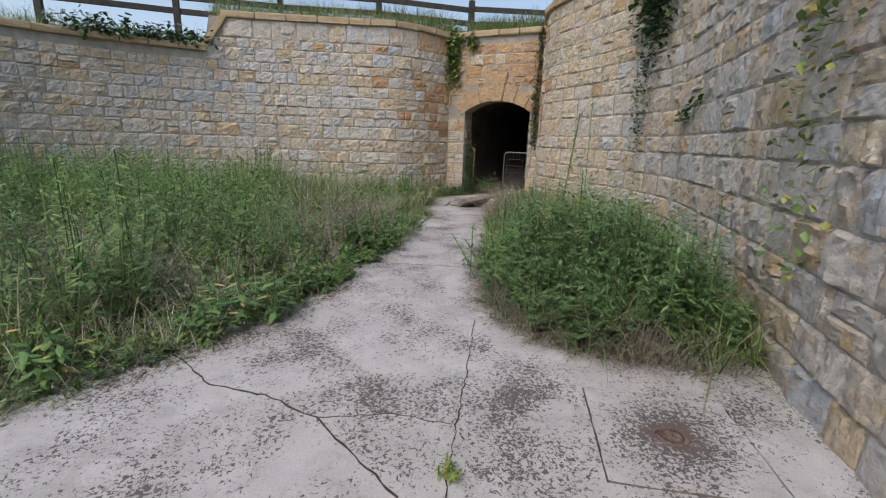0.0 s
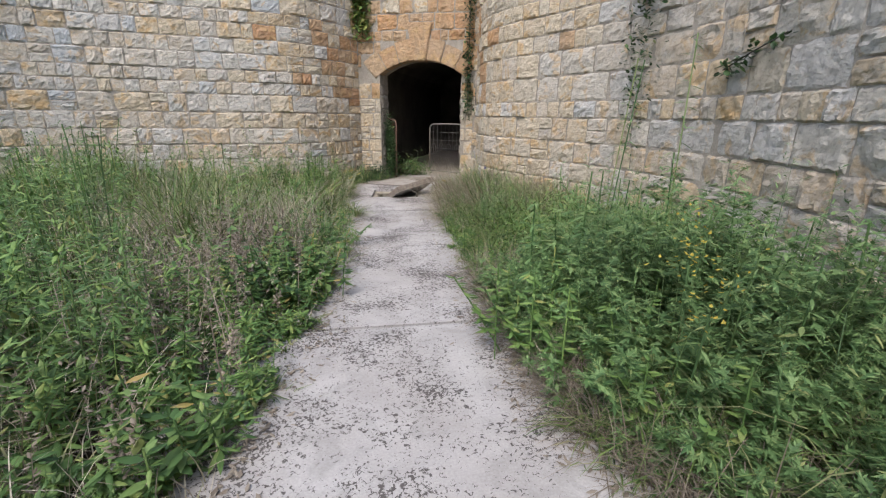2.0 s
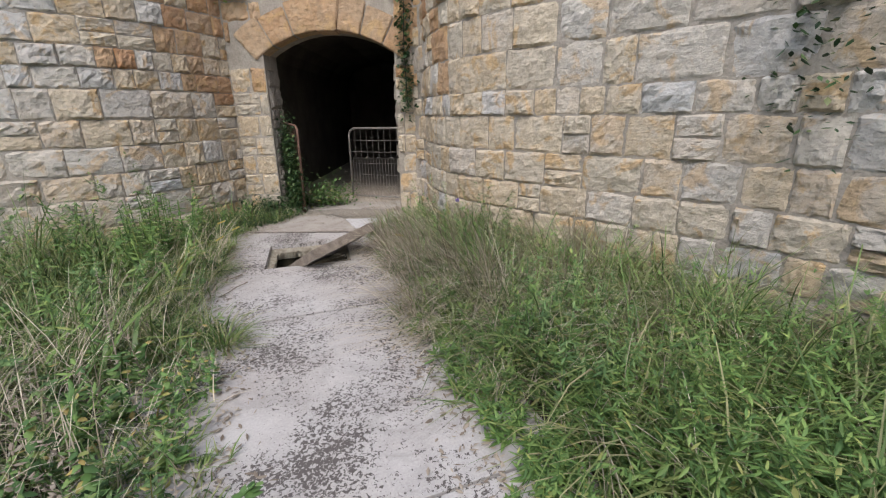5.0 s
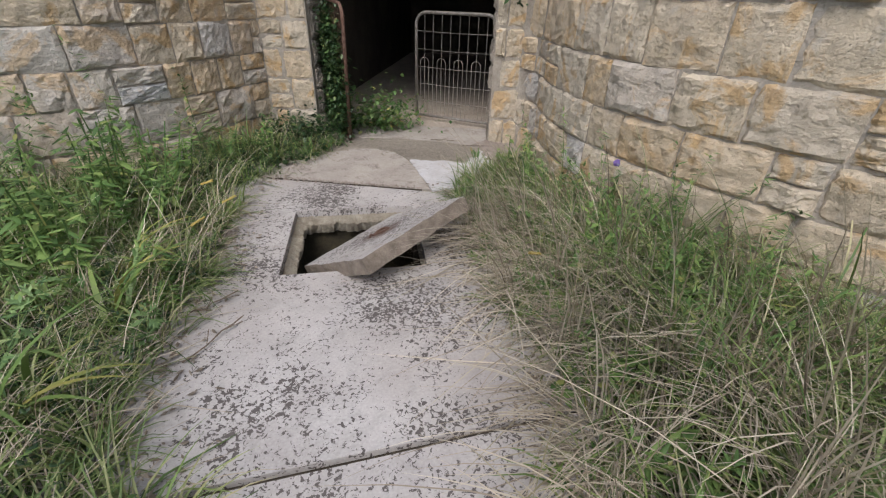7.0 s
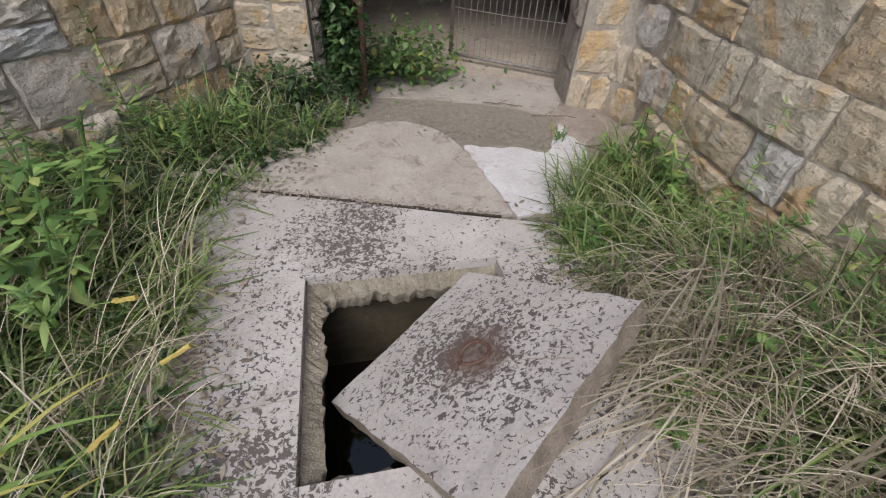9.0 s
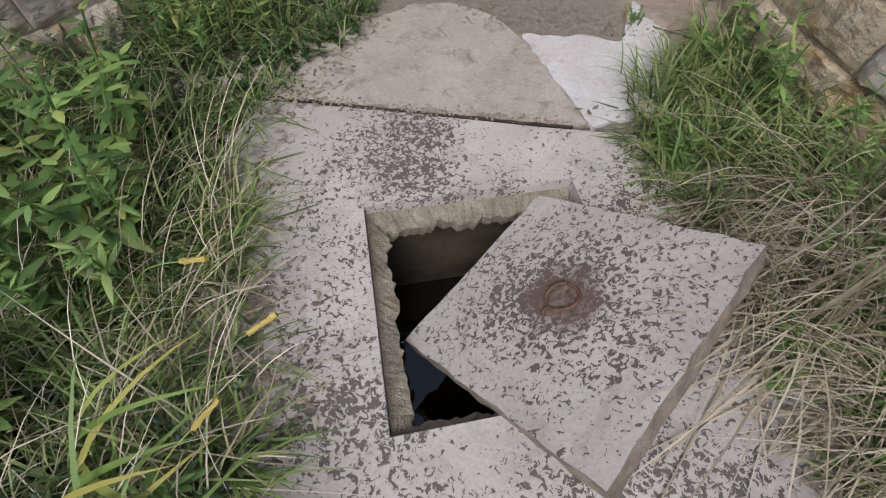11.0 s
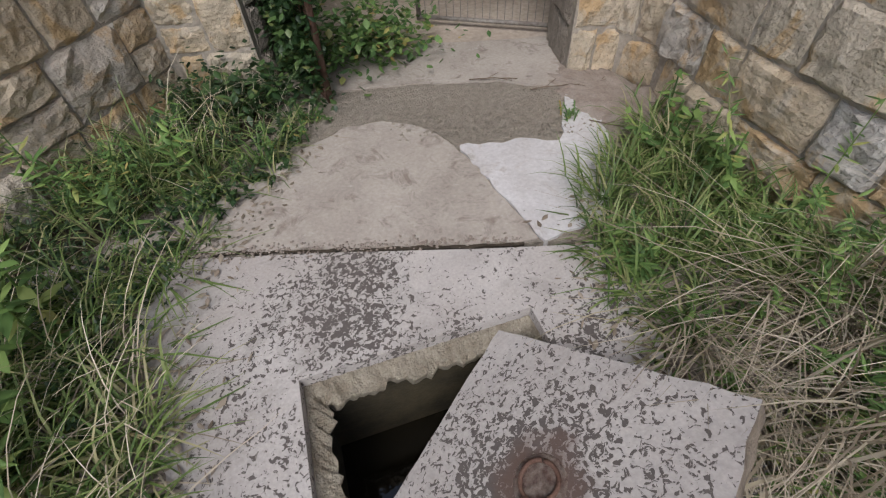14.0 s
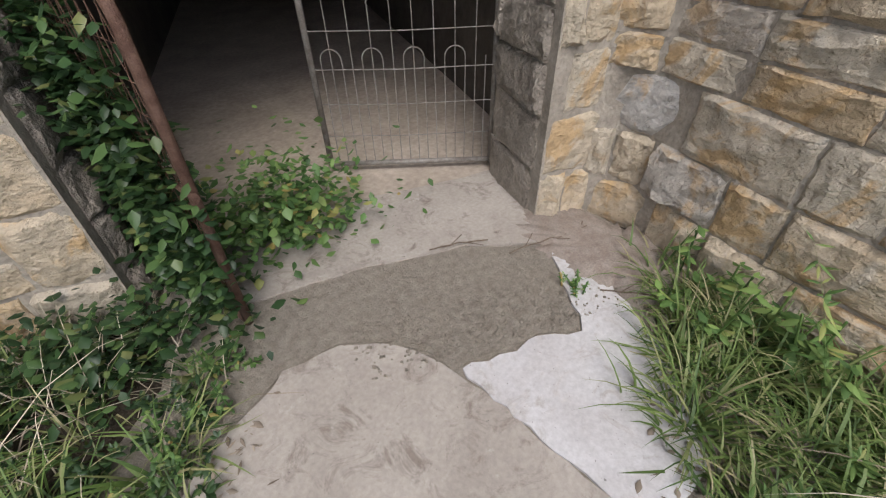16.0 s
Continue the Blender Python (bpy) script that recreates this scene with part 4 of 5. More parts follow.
shady = np.concatenate([shady[gen.uniform(0, 1, len(shady)) < 0.6], scatter_left(160, y0=8.3, far=1.4)[0]])
stalks("shade_leaves", shady, gen.uniform(0.06, 0.24, len(shady)), IVY, "low dark green creeping weeds near the gateway", 16, (0.025, 0.055), 0.5, 1.0, 0.6)
p = p[p[:, 1] <= 5.9]
stalks("undergrowth_leaves", p, gen.uniform(0.08, 0.3, len(p)), BROAD, "low broad-leaved weeds spilling on to the path", 16, (0.03, 0.07), 0.45, 1.0, 0.5)
# brown dead patch
q = np.array([-1.2, 3.3]) + gen.normal(0, 1, (360, 2)) * (0.32, 0.95)
q = q[q[:, 0] < left_bound(q[:, 1]) - 0.1]
stalks("dead_weed_leaves", q, gen.uniform(0.35, 0.8, len(q)), DEAD, "withered brown weed stalks beside the path", 30, (0.02, 0.05), 0.4, 1.0, 0.28)
q = np.array([1.75, 0.75]) + gen.normal(0, 1, (900, 2)) * (0.45, 0.25)
q = q[(q[:, 0] > right_bound(q[:, 1])) & (q[:, 1] > 0.3)]
grass("dead_stems", q, gen.uniform(0.2, 0.6, len(q)), DEAD, "tangled dead stems in front of the thicket", (0.003, 0.006), 0.9, (0.3, 1.8))


# single plants that stand out
def leafy_plant(name, at, stems, high, leaf, wide, mat, label, per=12, lean=0.35, spread=0.08, flowers=False, group=""):
    root = tagged(empty(name, (*at, 0)), label, "plant", group)
    az = gen.uniform(0, 2 * math.pi, stems)
    tilt = np.minimum(np.abs(gen.normal(0, lean, stems)), 0.85)
    base = np.concatenate([gen.normal(0, spread, (stems, 2)), np.full((stems, 1), 0.0)], 1)
    hh = high * gen.uniform(0.6, 1.1, stems)
    for i in range(stems):
        dv = Vector((math.sin(tilt[i]) * math.cos(az[i]), math.sin(tilt[i]) * math.sin(az[i]), math.cos(tilt[i])))
        b0 = Vector(base[i])
        part("stem", tube(bmesh.new(), [b0 + Vector((0, 0, -0.03)), b0 + dv * hh[i] * 0.5, b0 + dv * hh[i] * 0.98], 0.004, 5), mat, root)
    f = gen.uniform(0.2, 1.0, (stems, per))
    dirs = np.stack([np.sin(tilt) * np.cos(az), np.sin(tilt) * np.sin(az), np.cos(tilt)], 1)
    pts = (base[:, None, :] + dirs[:, None, :] * (f * hh[:, None])[:, :, None]).reshape(-1, 3)
    n = len(pts)
    L = gen.uniform(*leaf, n) * (1.2 - 0.5 * f.ravel())
    soup("leaves", leaf_verts(pts, gen.uniform(0, 6.28, n), gen.uniform(-0.35, 0.5, n), L, L * wide, 0.14), LEAF_FACES, mat, "", "", root)
    if flowers:
        tip = base + dirs * hh[:, None]
        q = np.repeat(tip, 22, 0) + gen.normal(0, 0.045, (22 * stems, 3)) * (1, 1, 1.6)
        k = len(q)
        soup("flower_spray", leaf_verts(q, gen.uniform(0, 6.28, k), gen.uniform(-0.5, 1, k), np.full(k, 0.022), np.full(k, 0.014)), LEAF_FACES, FLOWER, "", "", root)
        tagged(root.children[-1], "small yellow flower heads", kind="stuff")
    return root


for x, y, st, hi, lf in ((-1.02, 0.72, 9, 0.42, (0.09, 0.15)), (-1.3, 0.4, 7, 0.4, (0.08, 0.14)), (-0.95, 1.3, 7, 0.4, (0.08, 0.13)), (-1.75, -0.2, 7, 0.4, (0.08, 0.13))):
    leafy_plant("broadleaf_weed", (x, y), st, hi, lf, 0.42, BROAD, "dark green weed with broad pointed leaves", 13, 0.4, 0.1, group="broadleaf weeds by the path")
for x, y, st, hi, lf in ((-0.66, 2.75, 12, 0.5, (0.05, 0.09)), (-0.55, 3.15, 12, 0.46, (0.05, 0.09)), (-0.78, 3.35, 12, 0.5, (0.05, 0.09)), (-0.95, 2.9, 12, 0.55, (0.05, 0.09)), (-0.66, 4.6, 9, 0.36, (0.04, 0.08)), (-0.68, 5.2, 8, 0.34, (0.04, 0.08))):
    leafy_plant("bramble", (x, y), st, hi, lf, 0.6, BROAD, "low bramble with rounded green leaves beside the path", 30, 0.6, 0.16, group="brambles by the path")
for x, y, st, hi in ((-0.78, 7.95, 9, 0.62), (-0.98, 7.6, 8, 0.66), (-0.72, 8.4, 7, 0.5), (-0.95, 8.2, 8, 0.6), (-0.85, 7.25, 7, 0.5)):
    leafy_plant("leafy_weed", (x, y), st, hi, (0.07, 0.13), 0.36, WEED, "upright light green leafy weed near the manhole", 18, 0.22, 0.1, group="leafy weeds near the manhole")
for x, y, st, hi in ((1.18, 6.05, 4, 0.28), (1.3, 5.8, 4, 0.24), (1.55, 6.7, 6, 0.45), (1.62, 7.05, 6, 0.42), (1.75, 6.3, 6, 0.5), (1.95, 8.35, 7, 0.34), (1.9, 8.1, 6, 0.3)):
    leafy_plant("leafy_weed", (x, y), st, hi, (0.04, 0.09), 0.5, WEED, "small green weed among the dry grass", 14, 0.4, 0.08, group="weeds at the wall foot")
for x, y, hi in ((1.62, 2.05, 1.75), (1.52, 2.5, 1.65), (-1.9, 3.1, 1.3), (-2.4, 3.9, 1.25), (-3.1, 4.4, 1.3)):
    leafy_plant("tall_weed", (x, y), 2, hi, (0.06, 0.13), 0.14, FEATHER, "tall slender green weed stalk above the thicket", 70, 0.06, 0.05, group="tall weed stalks")
leafy_plant("goldenrod", (1.28, 1.25), 5, 0.78, (0.06, 0.1), 0.18, FEATHER, "weed with small yellow flower heads", 20, 0.16, 0.1, True)

# stands of upright weeds that break the outline of the meadow and the thicket
kinds_w = [leafy_plant("meadow_weed", (-2.3, 3.3), 7, 1.0, (0.08, 0.14), 0.26, WEED, "upright bushy green weed standing out of the meadow", 34, 0.16, 0.14, group="upright weeds in the meadow"),
           leafy_plant("meadow_weed", (-3.2, 5.0), 8, 0.95, (0.07, 0.12), 0.2, FEATHER, "upright bushy green weed standing out of the meadow", 40, 0.2, 0.16, group="upright weeds in the meadow"),
           leafy_plant("meadow_weed", (-1.9, 1.9), 8, 0.7, (0.07, 0.12), 0.3, BROAD, "upright bushy green weed standing out of the meadow", 30, 0.26, 0.14, group="upright weeds in the meadow")]
spots, dd = scatter_left(95, y0=-0.2)
for (x, y), away in zip(spots, dd):
    if away < 0.55:
        continue
    k = gen.integers(0, 3)
    s = gen.uniform(0.7, 1.3) * (0.7 if away < 1.0 else 1.0)
    ob = copy_thing(kinds_w[k], pose(x, y, 0, 0, 0, gen.uniform(0, 360)))
    ob.scale = (s, s, s)
thick_w = leafy_plant("thicket_weed", (1.7, 1.6), 7, 0.95, (0.07, 0.12), 0.22, FEATHER, "bushy green weed with ferny leaves in the thicket", 46, 0.2, 0.13, group="bushy weeds in the thicket")
low_w = leafy_plant("thicket_weed", (1.2, 1.05), 8, 0.5, (0.05, 0.09), 0.42, WEED, "low bright green leafy weed at the thicket edge", 30, 0.4, 0.12, group="bushy weeds in the thicket")
spots, dd = scatter_right(30, 0.75, 5.5)
for (x, y), away in zip(spots, dd):
    ob = copy_thing(thick_w if away > 0.45 else low_w, pose(x, y, 0, 0, 0, gen.uniform(0, 360)))
    s = gen.uniform(0.75, 1.15) * (1.0 if y < 3.2 else 0.65) * (0.6 if x > 2.1 else 1.0)
    ob.scale = (s, s, s)

leafy_plant("sprig", (0.49, -0.79), 9, 0.09, (0.02, 0.035), 0.35, BRIGHT, "tiny yellowed weed growing out of a crack", 9, 0.7, 0.012)
leafy_plant("sprig", (0.86, 2.42), 9, 0.1, (0.02, 0.04), 0.35, BRIGHT, "small green tuft growing in the slab joint", 10, 0.7, 0.03)
leafy_plant("sprig", (1.72, 8.78), 8, 0.08, (0.012, 0.025), 0.5, BROAD, "small green weed at the edge of the white patch", 12, 0.6, 0.03)
for x, y in ((-0.05, 9.0), (0.2, 9.15), (0.38, 9.3), (0.5, 9.42)):
    leafy_plant("sprig", (x, y), 8, 0.13, (0.02, 0.04), 0.45, BROAD, "low green weed fringing the worn concrete", 12, 0.7, 0.05, group="low weeds fringing the concrete")


def foxtail(at, heading, high, label):
    """A bent grass stem with a bristly seed spike."""
    root = tagged(empty("foxtail_grass", (*at, 0)), label, "grass", "foxtails by the path")
    c, s2 = math.cos(heading), math.sin(heading)
    bow = [Vector((c * 0.5 * high * u * u, s2 * 0.5 * high * u * u, high * (u - 0.25 * u ** 3))) for u in np.linspace(0, 1, 9)]
    part("stem", tube(bmesh.new(), bow, 0.0016, 5), BRIGHT, root)
    tip = (bow[-1] - bow[-2]).normalized()
    bm = bmesh.new()
    tube(bm, [bow[-1] + tip * (0.075 * u) for u in np.linspace(0, 1, 7)], 0.006, 7)
    for v in bm.verts:
        v.co += Vector([gen.normal(0, 0.0012) for _ in range(3)])
    part("seed_spike", bm, SPIKE, root, "yellow bristly seed spike")
    return root


for x, y, a, hi in ((-0.42, 7.35, 0.2, 0.46), (-0.5, 7.15, 0.5, 0.4), (-0.55, 7.7, -0.4, 0.5), (1.4, 6.6, 3.4, 0.45)):
    foxtail((x, y), a, hi, "bent green grass stem with a yellow seed spike")
thistle = leafy_plant("thistle", (2.0, 7.24), 2, 0.42, (0.05, 0.09), 0.25, WEED, "thin weed with a small purple flower at the wall", 10, 0.1, 0.03)
bm = bmesh.new()
bmesh.ops.create_icosphere(bm, subdivisions=2, radius=0.02, matrix=Matrix.Translation((0.01, -0.03, 0.46)))
for v in bm.verts:
    v.co += Vector([gen.normal(0, 0.004) for _ in range(3)])
part("flower_head", bm, PURPLE, thistle, "small ragged purple flower head")

# coarse blades beside the manhole
for x, y, n in ((-0.62, 6.9, 7), (-0.8, 6.4, 9), (-0.75, 5.6, 8)):
    root = tagged(empty("grass_clump", (x, y, 0)), "clump of broad arching yellow-green grass blades", "grass", "coarse grass clumps")
    r0 = np.concatenate([gen.normal(0, 0.05, (n, 2)), np.zeros((n, 1))], 1)
    v = blade_verts(r0, gen.uniform(0.45, 0.8, n), gen.uniform(0.018, 0.032, n), gen.normal(0.2, 1.0, n), gen.uniform(0.1, 0.4, n), gen.uniform(0.9, 2.0, n), 7)
    for q in v:
        soup("blade", q[None], blade_faces(7), BRIGHT, "", "", root)

for x, y, heading, high in ((-0.72, 7.2, 0.15, 0.62), (-0.7, 7.38, -0.1, 0.6), (-0.68, 7.02, 0.5, 0.55)):
    root = tagged(empty("grass_clump", (x, y, 0)), "clump of broad arching yellow-green grass blades", "grass", "coarse grass clumps")
    n = 3
    v = blade_verts(np.concatenate([gen.normal(0, 0.02, (n, 2)), np.zeros((n, 1))], 1), np.full(n, high) * gen.uniform(0.8, 1.1, n), gen.uniform(0.022, 0.03, n), heading + gen.normal(0, 0.35, n), gen.uniform(0.12, 0.3, n), gen.uniform(1.3, 1.9, n), 7)
    for q in v:
        soup("blade", q[None], blade_faces(7), BRIGHT, "", "", root)

# thicket and dry grass on the east side
p, d = scatter_right(1050, 0.5, 2.9)
p, d = thin(p, d, np.where((d < 0.14) & (p[:, 1] < 1.6), 0.15, 1.0))
a = patchy(p, 2.2, 0)
h = (0.28 + 0.62 * smooth01(d, 0.7)) * (0.65 + 0.5 * a) * gen.uniform(0.6, 1.15, len(p)) * (1 - 0.5 * smooth01(p[:, 0] - 1.9, 0.7))
lobed("thicket_leaves", p[:620], h[:620], FEATHER, "dense feathery green weeds between path and wall", 52, (0.055, 0.11), 0.32)
stalks("ferny_leaves", p[620:], h[620:] * 1.1, FEATHER, "slender ferny weeds between path and wall", 60, (0.04, 0.09), 0.13, 1.0, 0.25, 0.25)
p, d = scatter_right(1800, 2.8, 8.2)
p, d = thin(p, d, np.clip(patchy(p, 1.6, 1) * 1.8 - 0.7, 0.03, 1) * np.where(p[:, 1] > 6.2, 0.3, 0.8))
h = (0.18 + 0.42 * smooth01(d, 0.8)) * gen.uniform(0.5, 1.25, len(p))
stalks("bank_weed_leaves", p, h, WEED, "green leafy weeds at the foot of the wall", 38, (0.05, 0.1), 0.22, 1.0, 0.4)
c = np.concatenate([scatter_right(560, 0.35)[0], scatter_right(70, 7.5, 8.5)[0]])
d = c[:, 0] - right_bound(c[:, 1])
p, az, vig = tufts(c, 34, 0.06)
low = np.where(c[:, 1] < 7, 0.42 * smooth01(d, 0.7), 0.0)
grass("grass_bank", p, np.repeat(0.22 + low, 34) * vig * gen.uniform(0.5, 1.3, len(p)), GRASS, "green grass at the foot of the east wall", (0.005, 0.012), 0.5, (0.8, 2.4), az)
c, d = scatter_right(275, 3.6, 7.6)
c, d = thin(c, d, np.clip(0.2 + 0.8 * smooth01(c[:, 1] - 4.2, 2.0), 0, 1))
p, az, vig = tufts(c, 30, 0.05)
az = np.repeat(gen.normal(math.pi * 1.12, 0.7, len(c)), 30) + gen.normal(0, 0.45, len(p))
grass("straw_bank", p, np.repeat(0.42 + 0.3 * smooth01(d, 0.7), 30) * vig * gen.uniform(0.6, 1.3, len(p)), STRAW, "long pale dry grass flopping towards the path", (0.003, 0.006), 0.6, (0.9, 2.0), az, 5)
c, d = scatter_right(90, 5.4, 7.6)
p, az, vig = tufts(c, 20, 0.06)
az = np.repeat(gen.normal(math.pi * 1.12, 0.45, len(c)), 20) + gen.normal(0, 0.25, len(p))
grass("straw_lodged", p, vig * gen.uniform(0.45, 0.95, len(p)), STRAW, "long straight pale straws lying over towards the path", (0.004, 0.008), 0.75, (0.5, 1.0), az, 5)
c, d = scatter_left(330, x0=-2.0, y0=5.6, far=1.3)
c = c[c[:, 1] < 8.6]
p, az, vig = tufts(c, 34, 0.05)
grass("grass_rank", p, vig * gen.uniform(0.12, 0.38, len(p)), GRASS, "rank dark green grass crowding the manhole slab", (0.005, 0.011), 0.6, (0.7, 2.2), az)
p, d = scatter_left(1300, x0=-2.0, y0=6.0, far=0.8)
p = p[p[:, 1] < 8.3]
grass("straw_tangle", p, gen.uniform(0.2, 0.6, len(p)), STRAW, "tangled dry straw beside the manhole", (0.003, 0.006), 0.7, (0.6, 1.3), gen.normal(0, 0.9, len(p)), 5)
p, d = scatter_right(6500, 0.24, 3.4, 0.4)
grass("straw_fringe", p, gen.uniform(0.12, 0.5, len(p)), DEAD, "dry brown stems round the edge of the thicket", (0.0025, 0.005), 0.8, (0.6, 2.2))

# pebbles worked loose from the gravelly patch
n = 420
f = gen.uniform(0, 1, (n, 2))
c = np.stack([0.85 + 0.95 * f[:, 0], 9.35 - 0.42 * f[:, 0] - 0.34 * f[:, 1] ** 0.6, np.full(n, 0.004)], 1)
c = np.concatenate([c, np.stack([gen.uniform(-0.4, 0.2, 160), gen.uniform(8.65, 8.95, 160), np.full(160, 0.006)], 1)])
r = gen.uniform(0.003, 0.011, (len(c), 1, 1)) * gen.uniform(0.6, 1.2, (len(c), 6, 1))
octa = np.array([(1, 0, 0), (0, 1, 0), (-1, 0, 0), (0, -1, 0), (0, 0, 0.8), (0, 0, -0.8)])
soup("pebbles", c[:, None, :] + octa[None] * r, [(0, 1, 4), (1, 2, 4), (2, 3, 4), (3, 0, 4), (1, 0, 5), (2, 1, 5), (3, 2, 5), (0, 3, 5)], GRAVEL, "loose grey pebbles and grit on the worn threshold", "pebbles")

# grit gathered in the joint before the tan patch
n = 520
u = gen.uniform(0, 1, n) ** 1.2
c = np.stack([-0.5 + 1.55 * u, 8.82 - 0.66 * u + gen.normal(0, 0.03, n) * (1.3 - u), np.full(n, 0.006)], 1)
r = gen.uniform(0.003, 0.010, (n, 1, 1)) * gen.uniform(0.6, 1.2, (n, 6, 1))
soup("grit", c[:, None, :] + octa[None] * r, [(0, 1, 4), (1, 2, 4), (2, 3, 4), (3, 0, 4), (1, 0, 5), (2, 1, 5), (3, 2, 5), (0, 3, 5)], DIRT, "dark grit gathered in the slab joint", "grit")


def twig(x, y, heading, size):
    root = tagged(empty("twig", (x, y, 0.012)), "dry brown twig lying on the dirt by the wall", "twig", "dry twigs by the wall")
    c, s2 = math.cos(heading), math.sin(heading)
    line = [Vector((c * size * k + gen.normal(0, 0.008), s2 * size * k + gen.normal(0, 0.008), 0.012 * k)) for k in np.linspace(0, 1, 7)]
    part("stick", tube(bmesh.new(), line, 0.0035, 5), BARK, root)
    for k in (2, 4):
        turn = heading + (0.7 if k == 2 else -0.6)
        part("side_shoot", tube(bmesh.new(), [line[k], line[k] + Vector((math.cos(turn), math.sin(turn), 0.15)) * size * 0.3], 0.002, 4), BARK, root)


for x, y, a, hi in ((1.78, 8.72, 5.3, 0.3), (1.95, 8.85, 5.6, 0.34), (2.02, 8.7, 4.9, 0.26), (1.88, 8.95, 0.3, 0.24), (1.7, 9.12, 5.9, 0.3), (1.45, 9.4, 5.7, 0.28), (1.82, 8.5, 5.2, 0.22), (-0.3, 6.6, 0.9, 0.3), (-0.35, 6.9, 0.6, 0.25)):
    twig(x, y, a, hi)

# litter lying on the path
p = np.concatenate([scatter_left(1, far=1)[0]] + [np.stack([left_bound(y) + np.abs(gen.normal(0, 0.1, 1500)), y], 1) for y in (gen.uniform(-0.8, 9.2, 1500),)] + [np.stack([right_bound(y) - np.abs(gen.normal(0, 0.1, 1500)), y], 1) for y in (gen.uniform(0.28, 8.6, 1500),)])
gone = (np.abs(p[:, 0] - HATCH[0]) < 0.5) & (np.abs(p[:, 1] - HATCH[1]) < 0.5)
p = p[~gone]
n = len(p)
L = gen.uniform(0.012, 0.05, n)
soup("leaf_litter", leaf_verts(ground_z(p, 0.012), gen.uniform(0, 6.28, n), gen.uniform(-0.1, 0.25, n), L, L * gen.uniform(0.12, 0.5, n)), LEAF_FACES, DEAD, "dry leaf scraps and bits scattered along the path", "litter")


# ivy and vines
def creeper(name, pts, n, spread, size, mat, label, stem=True):
    """A creeper along a line of places: leaves round it and a thin stem."""
    root = tagged(empty(name, pts[0]), label, "vine")
    base = Vector(pts[0])
    line = [Vector(q) - base for q in pts]
    if stem:
        part("stem", tube(bmesh.new(), line, 0.006, 5), TIMBER, root, "thin woody stem")
    q = np.array([tuple(v) for v in line])
    f = gen.uniform(0, len(q) - 1.001, n)
    i = f.astype(int)
    at = q[i] + (q[i + 1] - q[i]) * (f - i)[:, None] + gen.normal(0, 1, (n, 3)) * np.array(spread)
    L = gen.uniform(*size, n)
    v = leaf_verts(at, gen.uniform(0, 2 * math.pi, n), gen.uniform(-0.9, 0.6, n), L, L * gen.uniform(0.55, 0.85, n), 0.15)
    soup("leaves", v, LEAF_FACES, mat, "", "", root)
    return root


def on(run, s, z, out=0.06):
    return tuple(run.face_at(s, z) @ Vector((0, -out, 0)))


def near_s(run, y):
    return min(zip(run.s, run.p), key=lambda q: abs(q[1].y - y))[0]


creeper("ivy", [(0.0, 9.98, 4.15), (0.02, 9.97, 3.6), (0.03, 9.97, 2.9)], 800, (0.12, 0.05, 0.12), (0.07, 0.12), BRIGHT, "bright green ivy hanging in the corner of the gateway")
creeper("ivy", [(0.0, 9.98, 3.85), (0.45, 9.82, 4.0), (0.6, 9.78, 3.75)], 200, (0.08, 0.05, 0.09), (0.07, 0.12), BRIGHT, "bright green ivy creeping along the coping", False)
creeper("ivy", [(2.13, 9.08, 4.1), (2.12, 9.06, 3.2), (2.1, 9.1, 2.2), (2.12, 9.08, 1.4)], 700, (0.05, 0.05, 0.12), (0.04, 0.08), IVY, "dark ivy strand in the gateway corner")
sv = near_s(RIGHT, 4.6)
creeper("ivy", [on(RIGHT, sv, 4.05, 0.12), on(RIGHT, sv, 3.5, 0.1), on(RIGHT, sv + 0.1, 2.9)], 1100, (0.1, 0.28, 0.2), (0.06, 0.12), IVY, "hanging ivy spilling over the east wall")
creeper("ivy", [on(RIGHT, sv, 3.0), on(RIGHT, sv - 0.1, 2.2), on(RIGHT, sv - 0.05, 1.4)], 420, (0.03, 0.2, 0.25), (0.03, 0.07), IVY, "thin ivy strands on the east wall", False)
sv = near_s(RIGHT, 3.3)
creeper("ivy", [on(RIGHT, sv + 0.4, 1.95), on(RIGHT, sv, 1.85), on(RIGHT, sv - 0.3, 1.75)], 70, (0.03, 0.08, 0.05), (0.05, 0.09), IVY, "small ivy sprig on the east wall")
for y, z0, z1 in ((0.66, 3.2, 1.3), (0.5, 3.0, 0.9), (0.3, 2.8, 0.7)):
    sv = near_s(RIGHT, y)
    line = [on(RIGHT, sv + 0.06 * math.sin(5 * z + y * 9), z, 0.06 + 0.03 * math.sin(3 * z)) for z in np.linspace(z0, z1, 14)]
    creeper("vine", line, 110, (0.04, 0.1, 0.1), (0.04, 0.08), BRIGHT, "sparse yellow-green vine trailing down the wall", False)
creeper("ivy", [on(LEFT, LOW_END - 0.2, 3.45, -0.1), on(LEFT, LOW_END - 1.2, 3.5, -0.1), on(LEFT, LOW_END - 2.6, 3.5, 0.0)], 900, (0.3, 0.25, 0.1), (0.08, 0.15), IVY, "ivy growing over the low coping", False)
creeper("ivy", [(0.52, 10.3, 0.05), (0.56, 10.0, 0.5), (0.62, 9.75, 0.2)], 2200, (0.05, 0.2, 0.28), (0.03, 0.06), IVY, "dark ivy tangled behind the wire gate")
creeper("ivy", [(0.5, 10.3, 0.15), (0.52, 10.15, 1.0), (0.58, 9.85, 0.8), (0.62, 9.72, 0.2)], 3000, (0.05, 0.14, 0.2), (0.025, 0.055), IVY, "dense dark ivy climbing the wire gate", False)
